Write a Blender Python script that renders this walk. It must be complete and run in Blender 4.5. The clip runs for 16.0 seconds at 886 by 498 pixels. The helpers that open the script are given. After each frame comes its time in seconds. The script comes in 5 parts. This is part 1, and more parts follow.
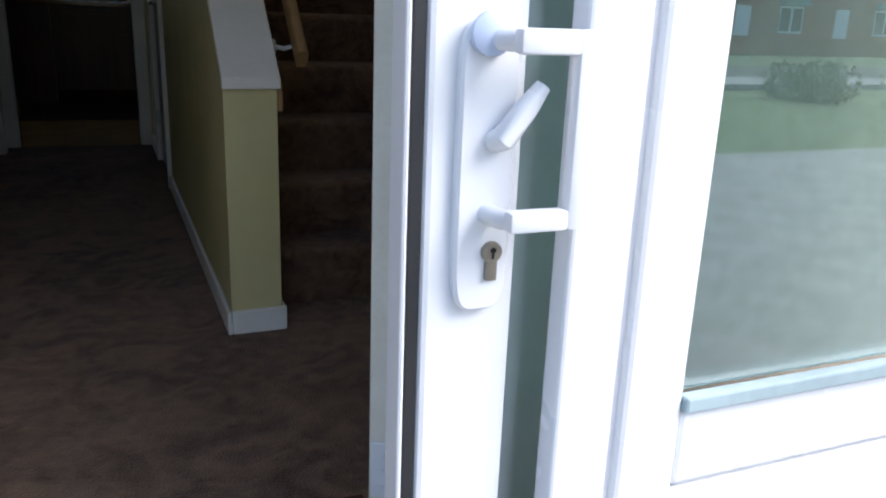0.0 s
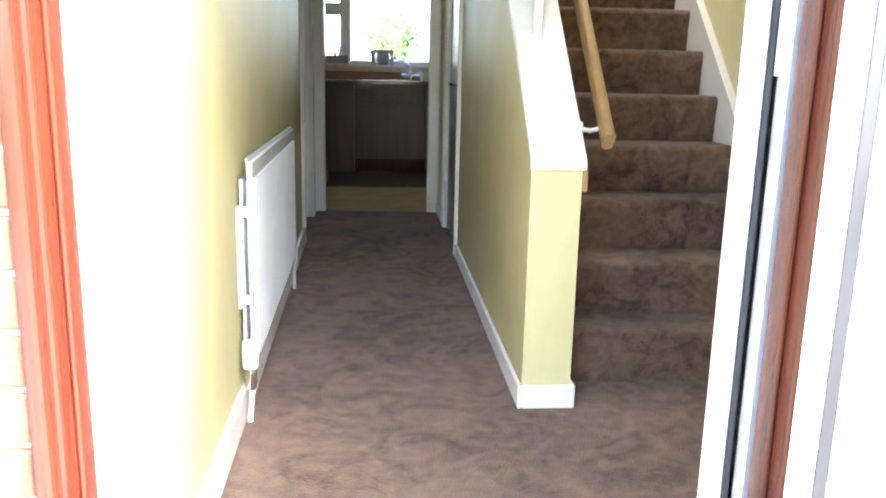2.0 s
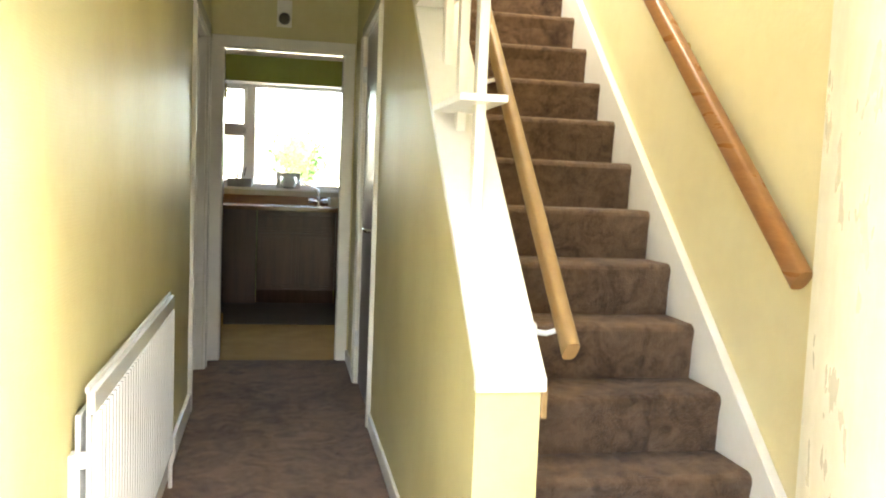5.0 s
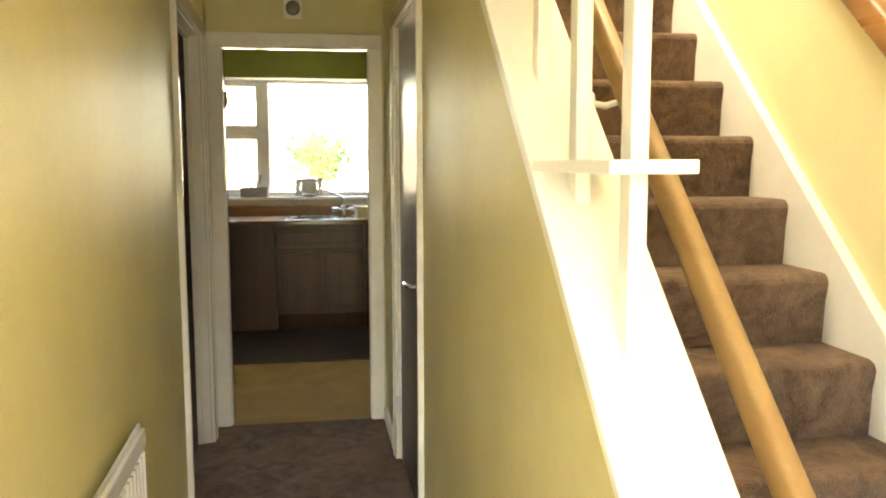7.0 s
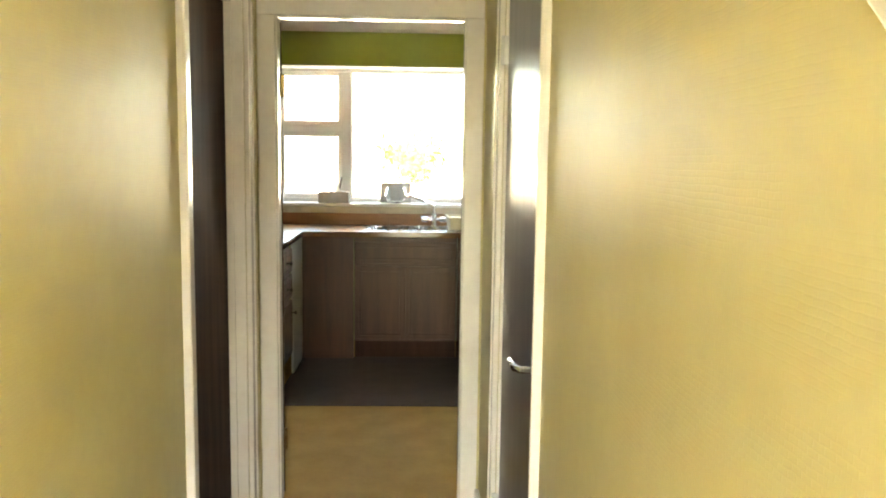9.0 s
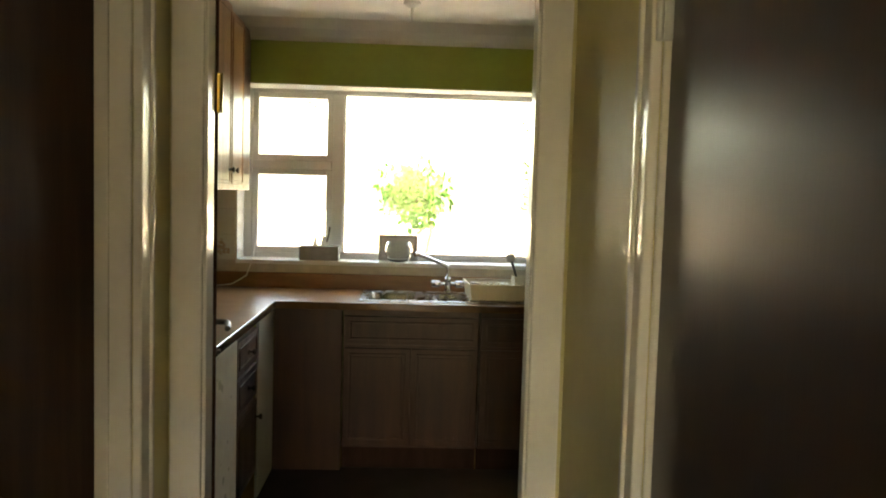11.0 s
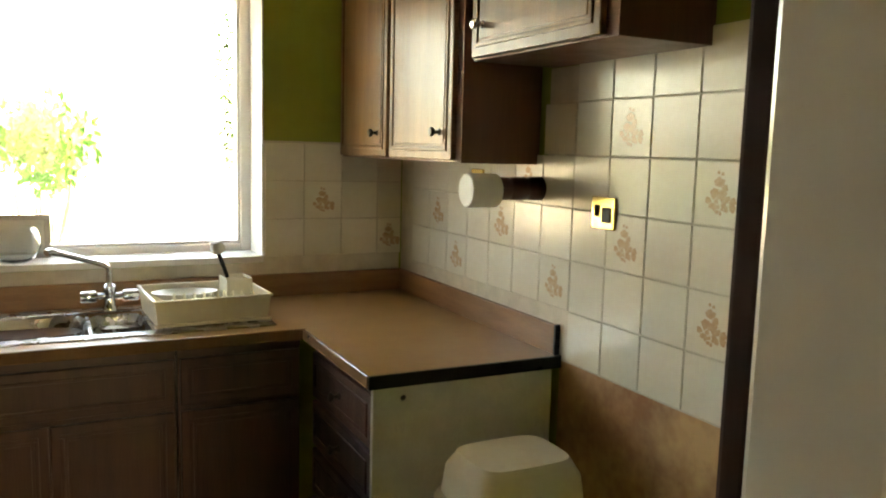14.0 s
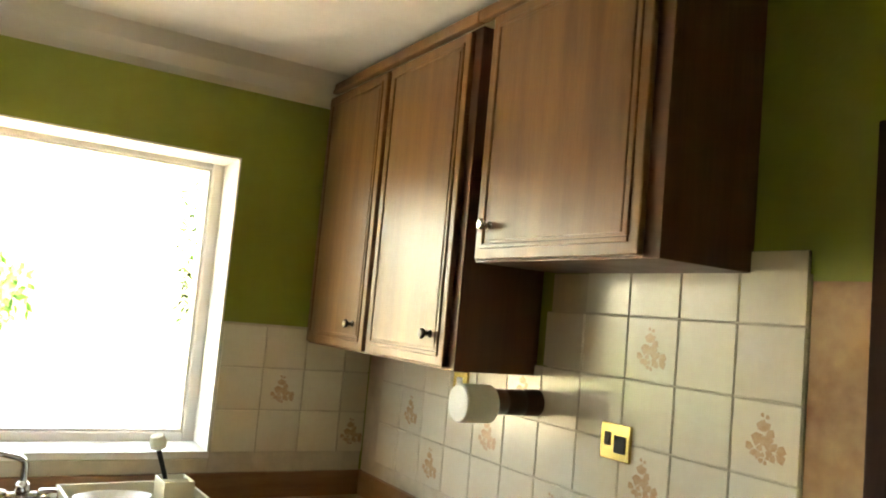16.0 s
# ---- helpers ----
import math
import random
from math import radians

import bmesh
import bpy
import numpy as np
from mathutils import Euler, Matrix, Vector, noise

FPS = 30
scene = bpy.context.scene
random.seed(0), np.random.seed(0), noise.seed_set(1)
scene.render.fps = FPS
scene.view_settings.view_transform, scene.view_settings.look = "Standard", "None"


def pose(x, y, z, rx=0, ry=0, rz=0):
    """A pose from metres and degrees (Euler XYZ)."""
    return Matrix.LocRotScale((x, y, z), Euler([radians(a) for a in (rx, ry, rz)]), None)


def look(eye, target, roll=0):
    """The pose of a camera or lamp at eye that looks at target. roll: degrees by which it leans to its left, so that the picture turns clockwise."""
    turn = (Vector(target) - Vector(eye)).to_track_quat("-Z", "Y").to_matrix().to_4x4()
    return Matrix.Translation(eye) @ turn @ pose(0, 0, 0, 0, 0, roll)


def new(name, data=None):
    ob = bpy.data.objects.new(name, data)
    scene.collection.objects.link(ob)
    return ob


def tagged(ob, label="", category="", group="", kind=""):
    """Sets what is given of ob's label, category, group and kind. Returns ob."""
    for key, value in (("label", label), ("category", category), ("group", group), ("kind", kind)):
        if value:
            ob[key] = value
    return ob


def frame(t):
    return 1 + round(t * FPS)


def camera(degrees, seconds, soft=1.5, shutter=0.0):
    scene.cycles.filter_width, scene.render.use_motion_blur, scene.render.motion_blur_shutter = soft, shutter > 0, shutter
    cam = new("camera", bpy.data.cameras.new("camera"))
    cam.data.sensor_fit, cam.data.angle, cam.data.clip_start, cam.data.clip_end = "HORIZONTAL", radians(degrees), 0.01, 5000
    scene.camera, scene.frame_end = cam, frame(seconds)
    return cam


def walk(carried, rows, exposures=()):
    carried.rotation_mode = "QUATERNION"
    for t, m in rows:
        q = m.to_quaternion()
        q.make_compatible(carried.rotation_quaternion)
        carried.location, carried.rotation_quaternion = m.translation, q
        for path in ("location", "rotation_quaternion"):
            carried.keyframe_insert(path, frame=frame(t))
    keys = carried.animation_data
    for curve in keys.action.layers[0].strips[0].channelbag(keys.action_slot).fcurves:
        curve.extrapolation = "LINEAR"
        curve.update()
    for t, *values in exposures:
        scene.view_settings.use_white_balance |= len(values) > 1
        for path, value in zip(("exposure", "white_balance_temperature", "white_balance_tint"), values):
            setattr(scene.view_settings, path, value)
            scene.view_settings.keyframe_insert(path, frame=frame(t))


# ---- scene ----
cam = camera(58.5, 16.0, soft=2.0)
PATH = [
    (0, (0.056, 0.517, 0.94), (0.797, 2.284, 0.366), 2.2),
    (0.5, (-0.009, 0.509, 0.921), (0.476, 2.341, 0.283), 2.1),
    (1, (-0.066, 0.493, 0.898), (0.275, 2.324, 0.169), 3.5),
    (1.5, (-0.075, 0.529, 0.938), (0.106, 2.433, 0.354), 2.9),
    (2, (-0.07, 0.555, 0.97), (0.067, 2.504, 0.543), 1.3),
    (2.5, (-0.069, 0.565, 0.996), (0.048, 2.544, 0.73), 0.8),
    (3, (-0.058, 0.577, 1.032), (0.065, 2.571, 0.931), 1.5),
    (3.5, (-0.049, 0.639, 1.039), (0.089, 2.634, 0.996), 2.2),
    (3.7, (-0.047, 0.68, 1.055), (0.226, 2.662, 1.051), 2.8),
    (6, (-0.075, 1.614, 1.209), (0.302, 3.561, 0.948), 2.5),
    (6.5, (-0.062, 1.88, 1.264), (0.287, 3.847, 1.174), 1.1),
    (7, (-0.042, 2.067, 1.391), (0.259, 4.032, 1.169), -0.1),
    (7.5, (-0.035, 2.274, 1.386), (0.210, 4.246, 1.152), 0.5),
    (8, (-0.005, 2.54, 1.41), (0.143, 4.518, 1.152), 0.6),
    (8.5, (0.048, 2.794, 1.424), (0.117, 4.778, 1.185), 1.6),
    (9, (0.03, 3.095, 1.424), (0.092, 5.081, 1.197), 0.8),
    (11.3, (-0.067, 4.664, 1.487), (0.006, 6.658, 1.355), 1.8),
    (11.5, (-0.064, 4.795, 1.473), (-0.037, 6.79, 1.339), 1.4),
    (12, (-0.073, 5.135, 1.488), (0.076, 7.116, 1.257), 1.8),
    (12.5, (-0.084, 5.427, 1.5), (0.095, 7.404, 1.251), 1.6),
    (13, (-0.049, 5.726, 1.507), (0.133, 7.704, 1.277), 1.5),
    (13.5, (-0.035, 5.947, 1.477), (0.466, 7.863, 1.195), 0.6),
    (14, (-0.045, 6.093, 1.509), (0.851, 7.871, 1.258), 1.5),
    (14.5, (-0.023, 6.25, 1.522), (0.905, 8.017, 1.401), 2.1),
    (15, (-0.026, 6.311, 1.572), (0.989, 8.035, 1.551), 1.2),
    (15.5, (-0.058, 6.336, 1.607), (0.828, 8.125, 1.731), 1.2),
    (16, (-0.071, 6.38, 1.608), (0.945, 8.094, 1.779), 5.2),
]
EXPOSURES = [(0.0, 0.9, 5750, 10), (0.5, 1.5, 5700, 10), (1.0, 2.35, 5900, 10), (1.5, 3.55, 6000, 10), (2.0, 4.35, 6100, 10), (3.5, 4.6, 6700, 9), (6.0, 4.97, 8200, 7), (7.0, 5.1, 9200, 8), (8.0, 5.5, 9600, 9), (8.5, 5.75, 9500, 9), (9.0, 5.95, 8700, 8),
             (11.3, 4.6, 10200, 9), (12.5, 4.65, 10800, 9), (13.5, 4.8, 10500, 9), (14.5, 5.55, 10200, 9), (15.2, 5.7, 10300, 9), (16.0, 5.55, 10400, 9)]
LANDING_POWER = 3.3
SUN_POWER = 1.5
walk(cam, [(t, look(eye, target, roll)) for t, eye, target, roll in PATH], EXPOSURES)

# ---- world and light ----
world = bpy.data.worlds.new("world")
scene.world = world
world.use_nodes = True
wn = world.node_tree.nodes
sky = wn.new("ShaderNodeTexSky")
sky.sky_type, sky.sun_disc = "NISHITA", False
sky.sun_elevation, sky.sun_rotation = radians(42), radians(131)
sky.air_density, sky.dust_density = 1.0, 3.0
world.node_tree.links.new(sky.outputs[0], wn["Background"].inputs["Color"])
wn["Background"].inputs["Strength"].default_value = 0.15
sun = new("sun", bpy.data.lights.new("sun", "SUN"))
sun.data.energy, sun.data.angle, sun.data.color = SUN_POWER, radians(30), (1.0, 0.95, 0.88)
sun.matrix_world = look((6.6, -5.8, 7.9), (0, 0, 0))


def area(name, m, w, h, power, col=(1, 1, 1)):
    ob = new(name, bpy.data.lights.new(name, "AREA"))
    ob.data.shape, ob.data.size, ob.data.size_y, ob.data.energy, ob.data.color = "RECTANGLE", w, h, power, col
    ob.matrix_world = m
    return ob


# lamp standing in for upstairs daylight, in an unseen opening beside the stairs
area("landing_fill", look((0.41, 4.3, 3.6), (1.28, 4.25, 2.7)), 0.95, 1.15, LANDING_POWER, (1.0, 0.93, 0.80))


# ---- materials ----
def mat(name, c1, c2=None, scale=8.0, rough=0.6, bump=0.0, bscale=60.0, metal=0.0, stretch=(1, 1, 1), rnd=0.0, coat=0.0, detail=4.0, contrast=(0.35, 0.65), rvar=0.1, bkind="noise", swirl=0.0, spec=0.5):
    m = bpy.data.materials.new(name)
    m.use_nodes = True
    n, l = m.node_tree.nodes, m.node_tree.links
    b = n["Principled BSDF"]
    b.inputs["Roughness"].default_value, b.inputs["Metallic"].default_value = rough, metal
    b.inputs["Coat Weight"].default_value = coat
    b.inputs["Specular IOR Level"].default_value = spec
    b.inputs["Coat Roughness"].default_value = 0.12
    tc, mp = n.new("ShaderNodeTexCoord"), n.new("ShaderNodeMapping")
    mp.inputs["Scale"].default_value = stretch
    l.new(tc.outputs["Object"], mp.inputs["Vector"])
    n1, n2, ramp, mix = n.new("ShaderNodeTexNoise"), n.new("ShaderNodeTexNoise"), n.new("ShaderNodeValToRGB"), n.new("ShaderNodeMix")
    n1.inputs["Scale"].default_value, n1.inputs["Detail"].default_value = scale, detail
    n1.inputs["Distortion"].default_value = swirl
    n2.inputs["Scale"].default_value, n2.inputs["Detail"].default_value = scale * 9, 3
    add = n.new("ShaderNodeMath")
    add.operation = "MULTIPLY_ADD"
    add.inputs[1].default_value = 0.35
    for t in (n1, n2):
        l.new(mp.outputs[0], t.inputs["Vector"])
    l.new(n2.outputs["Fac"], add.inputs[0])
    sub = n.new("ShaderNodeMath")
    sub.operation = "SUBTRACT"
    sub.inputs[1].default_value = 0.175
    l.new(n1.outputs["Fac"], sub.inputs[0])
    l.new(sub.outputs[0], add.inputs[2])
    ramp.color_ramp.elements[0].position, ramp.color_ramp.elements[1].position = contrast
    l.new(add.outputs[0], ramp.inputs[0])
    mix.data_type = "RGBA"
    c2 = c2 or tuple(v * 0.82 for v in c1)
    mix.inputs["A"].default_value, mix.inputs["B"].default_value = (*c1, 1), (*c2, 1)
    l.new(ramp.outputs[0], mix.inputs["Factor"])
    out = mix.outputs["Result"]
    if rnd:
        oi, hs, mr = n.new("ShaderNodeObjectInfo"), n.new("ShaderNodeHueSaturation"), n.new("ShaderNodeMapRange")
        mr.inputs["To Min"].default_value, mr.inputs["To Max"].default_value = 1 - rnd, 1 + rnd
        l.new(oi.outputs["Random"], mr.inputs["Value"])
        l.new(mr.outputs[0], hs.inputs["Value"])
        l.new(out, hs.inputs["Color"])
        out = hs.outputs[0]
    l.new(out, b.inputs["Base Color"])
    rr = n.new("ShaderNodeMapRange")
    rr.inputs["To Min"].default_value, rr.inputs["To Max"].default_value = max(0.02, rough - rvar), min(1, rough + rvar)
    l.new(n1.outputs["Fac"], rr.inputs["Value"])
    if metal < 0.5 or rough > 0.2:
        l.new(rr.outputs[0], b.inputs["Roughness"])
    if bump:
        bp = n.new("ShaderNodeBump")
        bp.inputs["Strength"].default_value, bp.inputs["Distance"].default_value = bump, 0.01
        if bkind == "bricks":
            # small raised oblongs in courses, broken up by a fine noise
            wv = n.new("ShaderNodeVectorMath")
            wv.operation = "MULTIPLY_ADD"
            wv.inputs[1].default_value = (0.006, 0.006, 0.006)
            wob = n.new("ShaderNodeTexNoise")
            wob.inputs["Scale"].default_value = 30
            cx = n.new("ShaderNodeSeparateXYZ")
            cc = n.new("ShaderNodeCombineXYZ")
            ad = n.new("ShaderNodeMath")
            l.new(mp.outputs[0], wob.inputs["Vector"])
            l.new(wob.outputs["Color"], wv.inputs[0])
            l.new(mp.outputs[0], wv.inputs[2])
            l.new(wv.outputs[0], cx.inputs[0])
            l.new(cx.outputs["X"], ad.inputs[0])
            l.new(cx.outputs["Y"], ad.inputs[1])
            l.new(ad.outputs[0], cc.inputs["X"])
            l.new(cx.outputs["Z"], cc.inputs["Y"])
            t = n.new("ShaderNodeTexBrick")
            t.inputs["Scale"].default_value = bscale
            t.inputs["Mortar Size"].default_value, t.inputs["Mortar Smooth"].default_value = 0.05, 1.0
            l.new(cc.outputs[0], t.inputs["Vector"])
            inv = n.new("ShaderNodeMath")
            inv.operation = "SUBTRACT"
            inv.inputs[0].default_value = 1.0
            l.new(t.outputs["Fac"], inv.inputs[1])
            l.new(inv.outputs[0], bp.inputs["Height"])
        elif bkind == "cells":
            t = n.new("ShaderNodeTexVoronoi")
            t.feature = "SMOOTH_F1"
            t.inputs["Scale"].default_value = bscale
            l.new(mp.outputs[0], t.inputs["Vector"])
            l.new(t.outputs["Distance"], bp.inputs["Height"])
        else:
            t = n.new("ShaderNodeTexNoise")
            t.inputs["Scale"].default_value, t.inputs["Detail"].default_value = bscale, 4
            l.new(mp.outputs[0], t.inputs["Vector"])
            l.new(t.outputs["Fac"], bp.inputs["Height"])
        l.new(bp.outputs[0], b.inputs["Normal"])
    return m


def pile(name, dark, light, size=1.0):
    """Sculpted carpet pile: broad soft mottling, curling darker trails and a fine tuft."""
    m = bpy.data.materials.new(name)
    m.use_nodes = True
    n, l = m.node_tree.nodes, m.node_tree.links
    b = n["Principled BSDF"]
    b.inputs["Roughness"].default_value, b.inputs["Specular IOR Level"].default_value = 0.95, 0.12
    b.inputs["Sheen Weight"].default_value, b.inputs["Sheen Roughness"].default_value = 0.15, 0.5
    tc = n.new("ShaderNodeTexCoord")
    total = None
    heights = []
    for sc, det, dist, gain in ((2.6, 3, 0.6, 0.55), (11.0, 5, 1.6, 0.75), (42.0, 4, 0.8, 0.40), (260.0, 2, 0.0, 0.22)):
        t = n.new("ShaderNodeTexNoise")
        t.inputs["Scale"].default_value, t.inputs["Detail"].default_value, t.inputs["Distortion"].default_value = sc * size, det, dist
        l.new(tc.outputs["Object"], t.inputs["Vector"])
        a = n.new("ShaderNodeMath")
        a.operation = "MULTIPLY_ADD"
        a.inputs[1].default_value, a.inputs[2].default_value = gain, -gain * 0.5
        l.new(t.outputs["Fac"], a.inputs[0])
        if total:
            p = n.new("ShaderNodeMath")
            l.new(total, p.inputs[0])
            l.new(a.outputs[0], p.inputs[1])
            total = p.outputs[0]
        else:
            total = a.outputs[0]
        heights.append(t.outputs["Fac"])
    ramp = n.new("ShaderNodeValToRGB")
    e = ramp.color_ramp.elements
    e[0].position, e[1].position = 0.30, 0.74
    mid = e.new(0.5)
    e[0].color, e[2].color = (*dark, 1), (*light, 1)
    mid.color = (*[0.5 * p + 0.5 * q for p, q in zip(dark, light)], 1)
    off = n.new("ShaderNodeMath")
    off.inputs[1].default_value = 0.5
    l.new(total, off.inputs[0])
    l.new(off.outputs[0], ramp.inputs[0])
    l.new(ramp.outputs[0], b.inputs["Base Color"])
    add = n.new("ShaderNodeMath")
    l.new(heights[1], add.inputs[0])
    l.new(heights[3], add.inputs[1])
    bp = n.new("ShaderNodeBump")
    bp.inputs["Strength"].default_value, bp.inputs["Distance"].default_value = 0.8, 0.012
    l.new(add.outputs[0], bp.inputs["Height"])
    l.new(bp.outputs[0], b.inputs["Normal"])
    return m


def glass_mat(name, col=(1, 1, 1), rough=0.0, spec=1.45):
    m = bpy.data.materials.new(name)
    m.use_nodes = True
    b = m.node_tree.nodes["Principled BSDF"]
    b.inputs["Base Color"].default_value = (*col, 1)
    b.inputs["Roughness"].default_value, b.inputs["IOR"].default_value = rough, spec
    b.inputs["Transmission Weight"].default_value = 1.0
    return m


YELLOW = mat("embossed_yellow_wallpaper", (0.595, 0.540, 0.290), (0.55, 0.49, 0.25), 2.5, 0.44, 0.11, 34, bkind="bricks", rvar=0.05, spec=0.32)
CREAM_WALL = mat("cream_wallpaper", (0.74, 0.655, 0.40), (0.69, 0.60, 0.35), 2.0, 0.55, 0.12, 55)
GREEN = mat("green_paint", (0.30, 0.345, 0.055), (0.26, 0.30, 0.045), 2.0, 0.55, 0.08, 70)
TANPAINT = mat("old_tan_paint", (0.55, 0.34, 0.16), (0.30, 0.125, 0.05), 3.2, 0.6, 0.1, 50)
WHITE = mat("white_gloss_paint", (0.80, 0.785, 0.75), (0.75, 0.73, 0.69), 5.0, 0.36, 0.04, 25, rvar=0.06)
GLOSS = mat("white_gloss_woodwork", (0.76, 0.735, 0.68), (0.70, 0.675, 0.62), 5.0, 0.19, 0.05, 14, rvar=0.05)
CEIL = mat("white_ceiling_paint", (0.78, 0.76, 0.71), (0.72, 0.70, 0.65), 3.0, 0.85, 0.15, 90)
UPVC = mat("white_plastic", (0.82, 0.82, 0.83), (0.78, 0.78, 0.79), 4.0, 0.28, 0.02, 40)
CREAMPAINT = mat("cream_gloss_paint", (0.78, 0.755, 0.66), (0.70, 0.67, 0.57), 12.0, 0.3, 0.05, 40)
CARPET = pile("brown_carpet", (0.090, 0.049, 0.031), (0.262, 0.162, 0.104), 0.62)
STAIRCARPET = pile("brown_stair_carpet", (0.062, 0.033, 0.021), (0.225, 0.137, 0.086), 0.9)
DARKWOOD = mat("dark_brown_door_varnish", (0.032, 0.014, 0.009), (0.024, 0.011, 0.008), 3.0, 0.30, 0.012, 30, stretch=(6, 6, 0.6), rvar=0.03, spec=0.4)
OAK = mat("stained_oak", (0.25, 0.12, 0.044), (0.165, 0.075, 0.027), 2.2, 0.32, 0.12, 30, stretch=(9, 9, 0.8), detail=6, contrast=(0.3, 0.7), rvar=0.07, spec=0.40)
OAKSIDE = mat("red_brown_veneer", (0.17, 0.065, 0.031), (0.13, 0.046, 0.022), 2.2, 0.42, 0.05, 30, stretch=(7, 7, 0.6), detail=5)
# OAK's grain in a much darker colour, for base cabinets and corner cupboard body
OAKDARK = mat("dark_oak", (0.098, 0.042, 0.022), (0.060, 0.025, 0.014), 2.2, 0.36, 0.12, 30, stretch=(9, 9, 0.8), detail=6, contrast=(0.3, 0.7))
REDWOOD = mat("red_brown_turned_wood", (0.085, 0.028, 0.016), (0.055, 0.017, 0.010), 4.0, 0.35, 0.05, 40, stretch=(1, 8, 8))
BAREWOOD = mat("bare_worn_wood", (0.155, 0.070, 0.028), (0.085, 0.034, 0.014), 14.0, 0.7, 0.3, 60, stretch=(4, 4, 1))
PINE = mat("varnished_pine", (0.34, 0.21, 0.094), (0.29, 0.17, 0.072), 3.0, 0.38, 0.05, 40, stretch=(8, 0.8, 8), detail=5)
RAILWOOD = mat("brown_handrail_wood", (0.36, 0.17, 0.065), (0.27, 0.12, 0.045), 3.0, 0.3, 0.05, 40, stretch=(8, 0.8, 8), detail=5)
HARDWOOD = mat("red_hardwood_stain", (0.100, 0.024, 0.012), (0.072, 0.017, 0.009), 3.0, 0.24, 0.06, 30, stretch=(10, 10, 0.9), detail=6)
WORKTOP = mat("brown_laminate", (0.42, 0.235, 0.10), (0.35, 0.185, 0.075), 9.0, 0.3, 0.0, 200, contrast=(0.2, 0.9), rvar=0.03)
UPSTAND = mat("brown_wood_upstand", (0.34, 0.17, 0.075), (0.25, 0.12, 0.05), 3.0, 0.4, 0.06, 40, stretch=(1.5, 1.5, 9))
BLACKEDGE = mat("black_edging", (0.02, 0.018, 0.016), None, 9, 0.3)
GLOSSEDGE = mat("glossy_brown_edging", (0.20, 0.10, 0.045), (0.16, 0.08, 0.035), 9, 0.12, rvar=0.02)
TILE = mat("cream_glazed_tile", (0.78, 0.735, 0.625), (0.74, 0.685, 0.565), 6.0, 0.21, 0.03, 18, rnd=0.04, rvar=0.04)
GROUT = mat("grey_grout", (0.64, 0.575, 0.46), (0.56, 0.50, 0.395), 20.0, 0.9, 0.2, 200)
MOTIF = mat("faded_flower_print", (0.56, 0.36, 0.22), (0.65, 0.49, 0.33), 60.0, 0.2)
LINO = mat("tan_vinyl_floor", (0.43, 0.275, 0.095), (0.37, 0.23, 0.08), 6.0, 0.8, 0.04, 60, spec=0.1)
DARKFLOOR = mat("dark_brown_floor_colour", (0.05, 0.034, 0.027), (0.075, 0.052, 0.042), 8.0, 0.8, 0.3, 150)
STEEL = mat("brushed_steel", (0.62, 0.60, 0.57), (0.52, 0.50, 0.48), 20, 0.27, 0.03, 80, metal=1.0)
CHROME = mat("chrome", (0.78, 0.78, 0.78), (0.74, 0.74, 0.74), 5, 0.09, metal=1.0)
BRASS = mat("polished_brass", (0.78, 0.60, 0.27), (0.70, 0.50, 0.2), 9, 0.2, metal=1.0)
DARKMETAL = mat("aged_dark_metal", (0.10, 0.085, 0.07), None, 9, 0.35, metal=0.9)
SILVER = mat("grey_aluminium", (0.60, 0.62, 0.63), (0.5, 0.52, 0.54), 8, 0.35, metal=0.6)
BLACK = mat("black_rubber", (0.02, 0.02, 0.022), None, 8, 0.6)
PLASTIC = mat("cream_plastic", (0.74, 0.68, 0.52), (0.69, 0.62, 0.46), 6, 0.38)
PAPER = mat("white_paper", (0.85, 0.83, 0.78), (0.80, 0.78, 0.73), 12, 0.9, 0.15, 120)
WHITEWARE = mat("white_enamel", (0.56, 0.57, 0.56), (0.52, 0.525, 0.515), 5, 0.35)
CERAMIC = mat("pale_ceramic", (0.70, 0.66, 0.56), (0.62, 0.58, 0.48), 10, 0.4)
MATRED = mat("rust_red_mat_pile", (0.095, 0.021, 0.012), (0.07, 0.015, 0.008), 20, 0.95, 0.7, 300)
MATCREAM = mat("cream_mat_pile", (0.42, 0.365, 0.285), (0.35, 0.30, 0.225), 25, 0.95, 0.7, 300)
MATFAN = mat("beige_mat_pile", (0.36, 0.285, 0.19), (0.30, 0.23, 0.15), 25, 0.95, 0.7, 300)
MATDARK = mat("dark_mat_pile", (0.075, 0.030, 0.018), None, 25, 0.95, 0.7, 300)
MATGOLD = mat("gold_mat_pile", (0.62, 0.40, 0.10), None, 25, 0.95, 0.7, 300)
BRICK = mat("red_brick", (0.42, 0.165, 0.085), (0.33, 0.115, 0.06), 14, 0.88, 0.5, 90, rnd=0.16)
MORTAR = mat("pale_mortar", (0.50, 0.43, 0.34), (0.44, 0.375, 0.29), 25, 0.95, 0.15, 140)
CONCRETE = mat("grey_concrete", (0.34, 0.33, 0.31), (0.26, 0.255, 0.24), 3, 0.9, 0.4, 60)
GRASS = mat("lawn_grass", (0.10, 0.155, 0.035), (0.07, 0.115, 0.026), 1.2, 0.95, 0.8, 40)
ASPHALT = mat("road_asphalt", (0.055, 0.055, 0.056), (0.042, 0.042, 0.043), 4, 0.92, 0.5, 120)
LEAF = mat("green_leaves", (0.075, 0.125, 0.03), (0.115, 0.165, 0.045), 5, 0.55)
BARK = mat("brown_bark", (0.12, 0.085, 0.055), None, 14, 0.9, 0.6, 40)
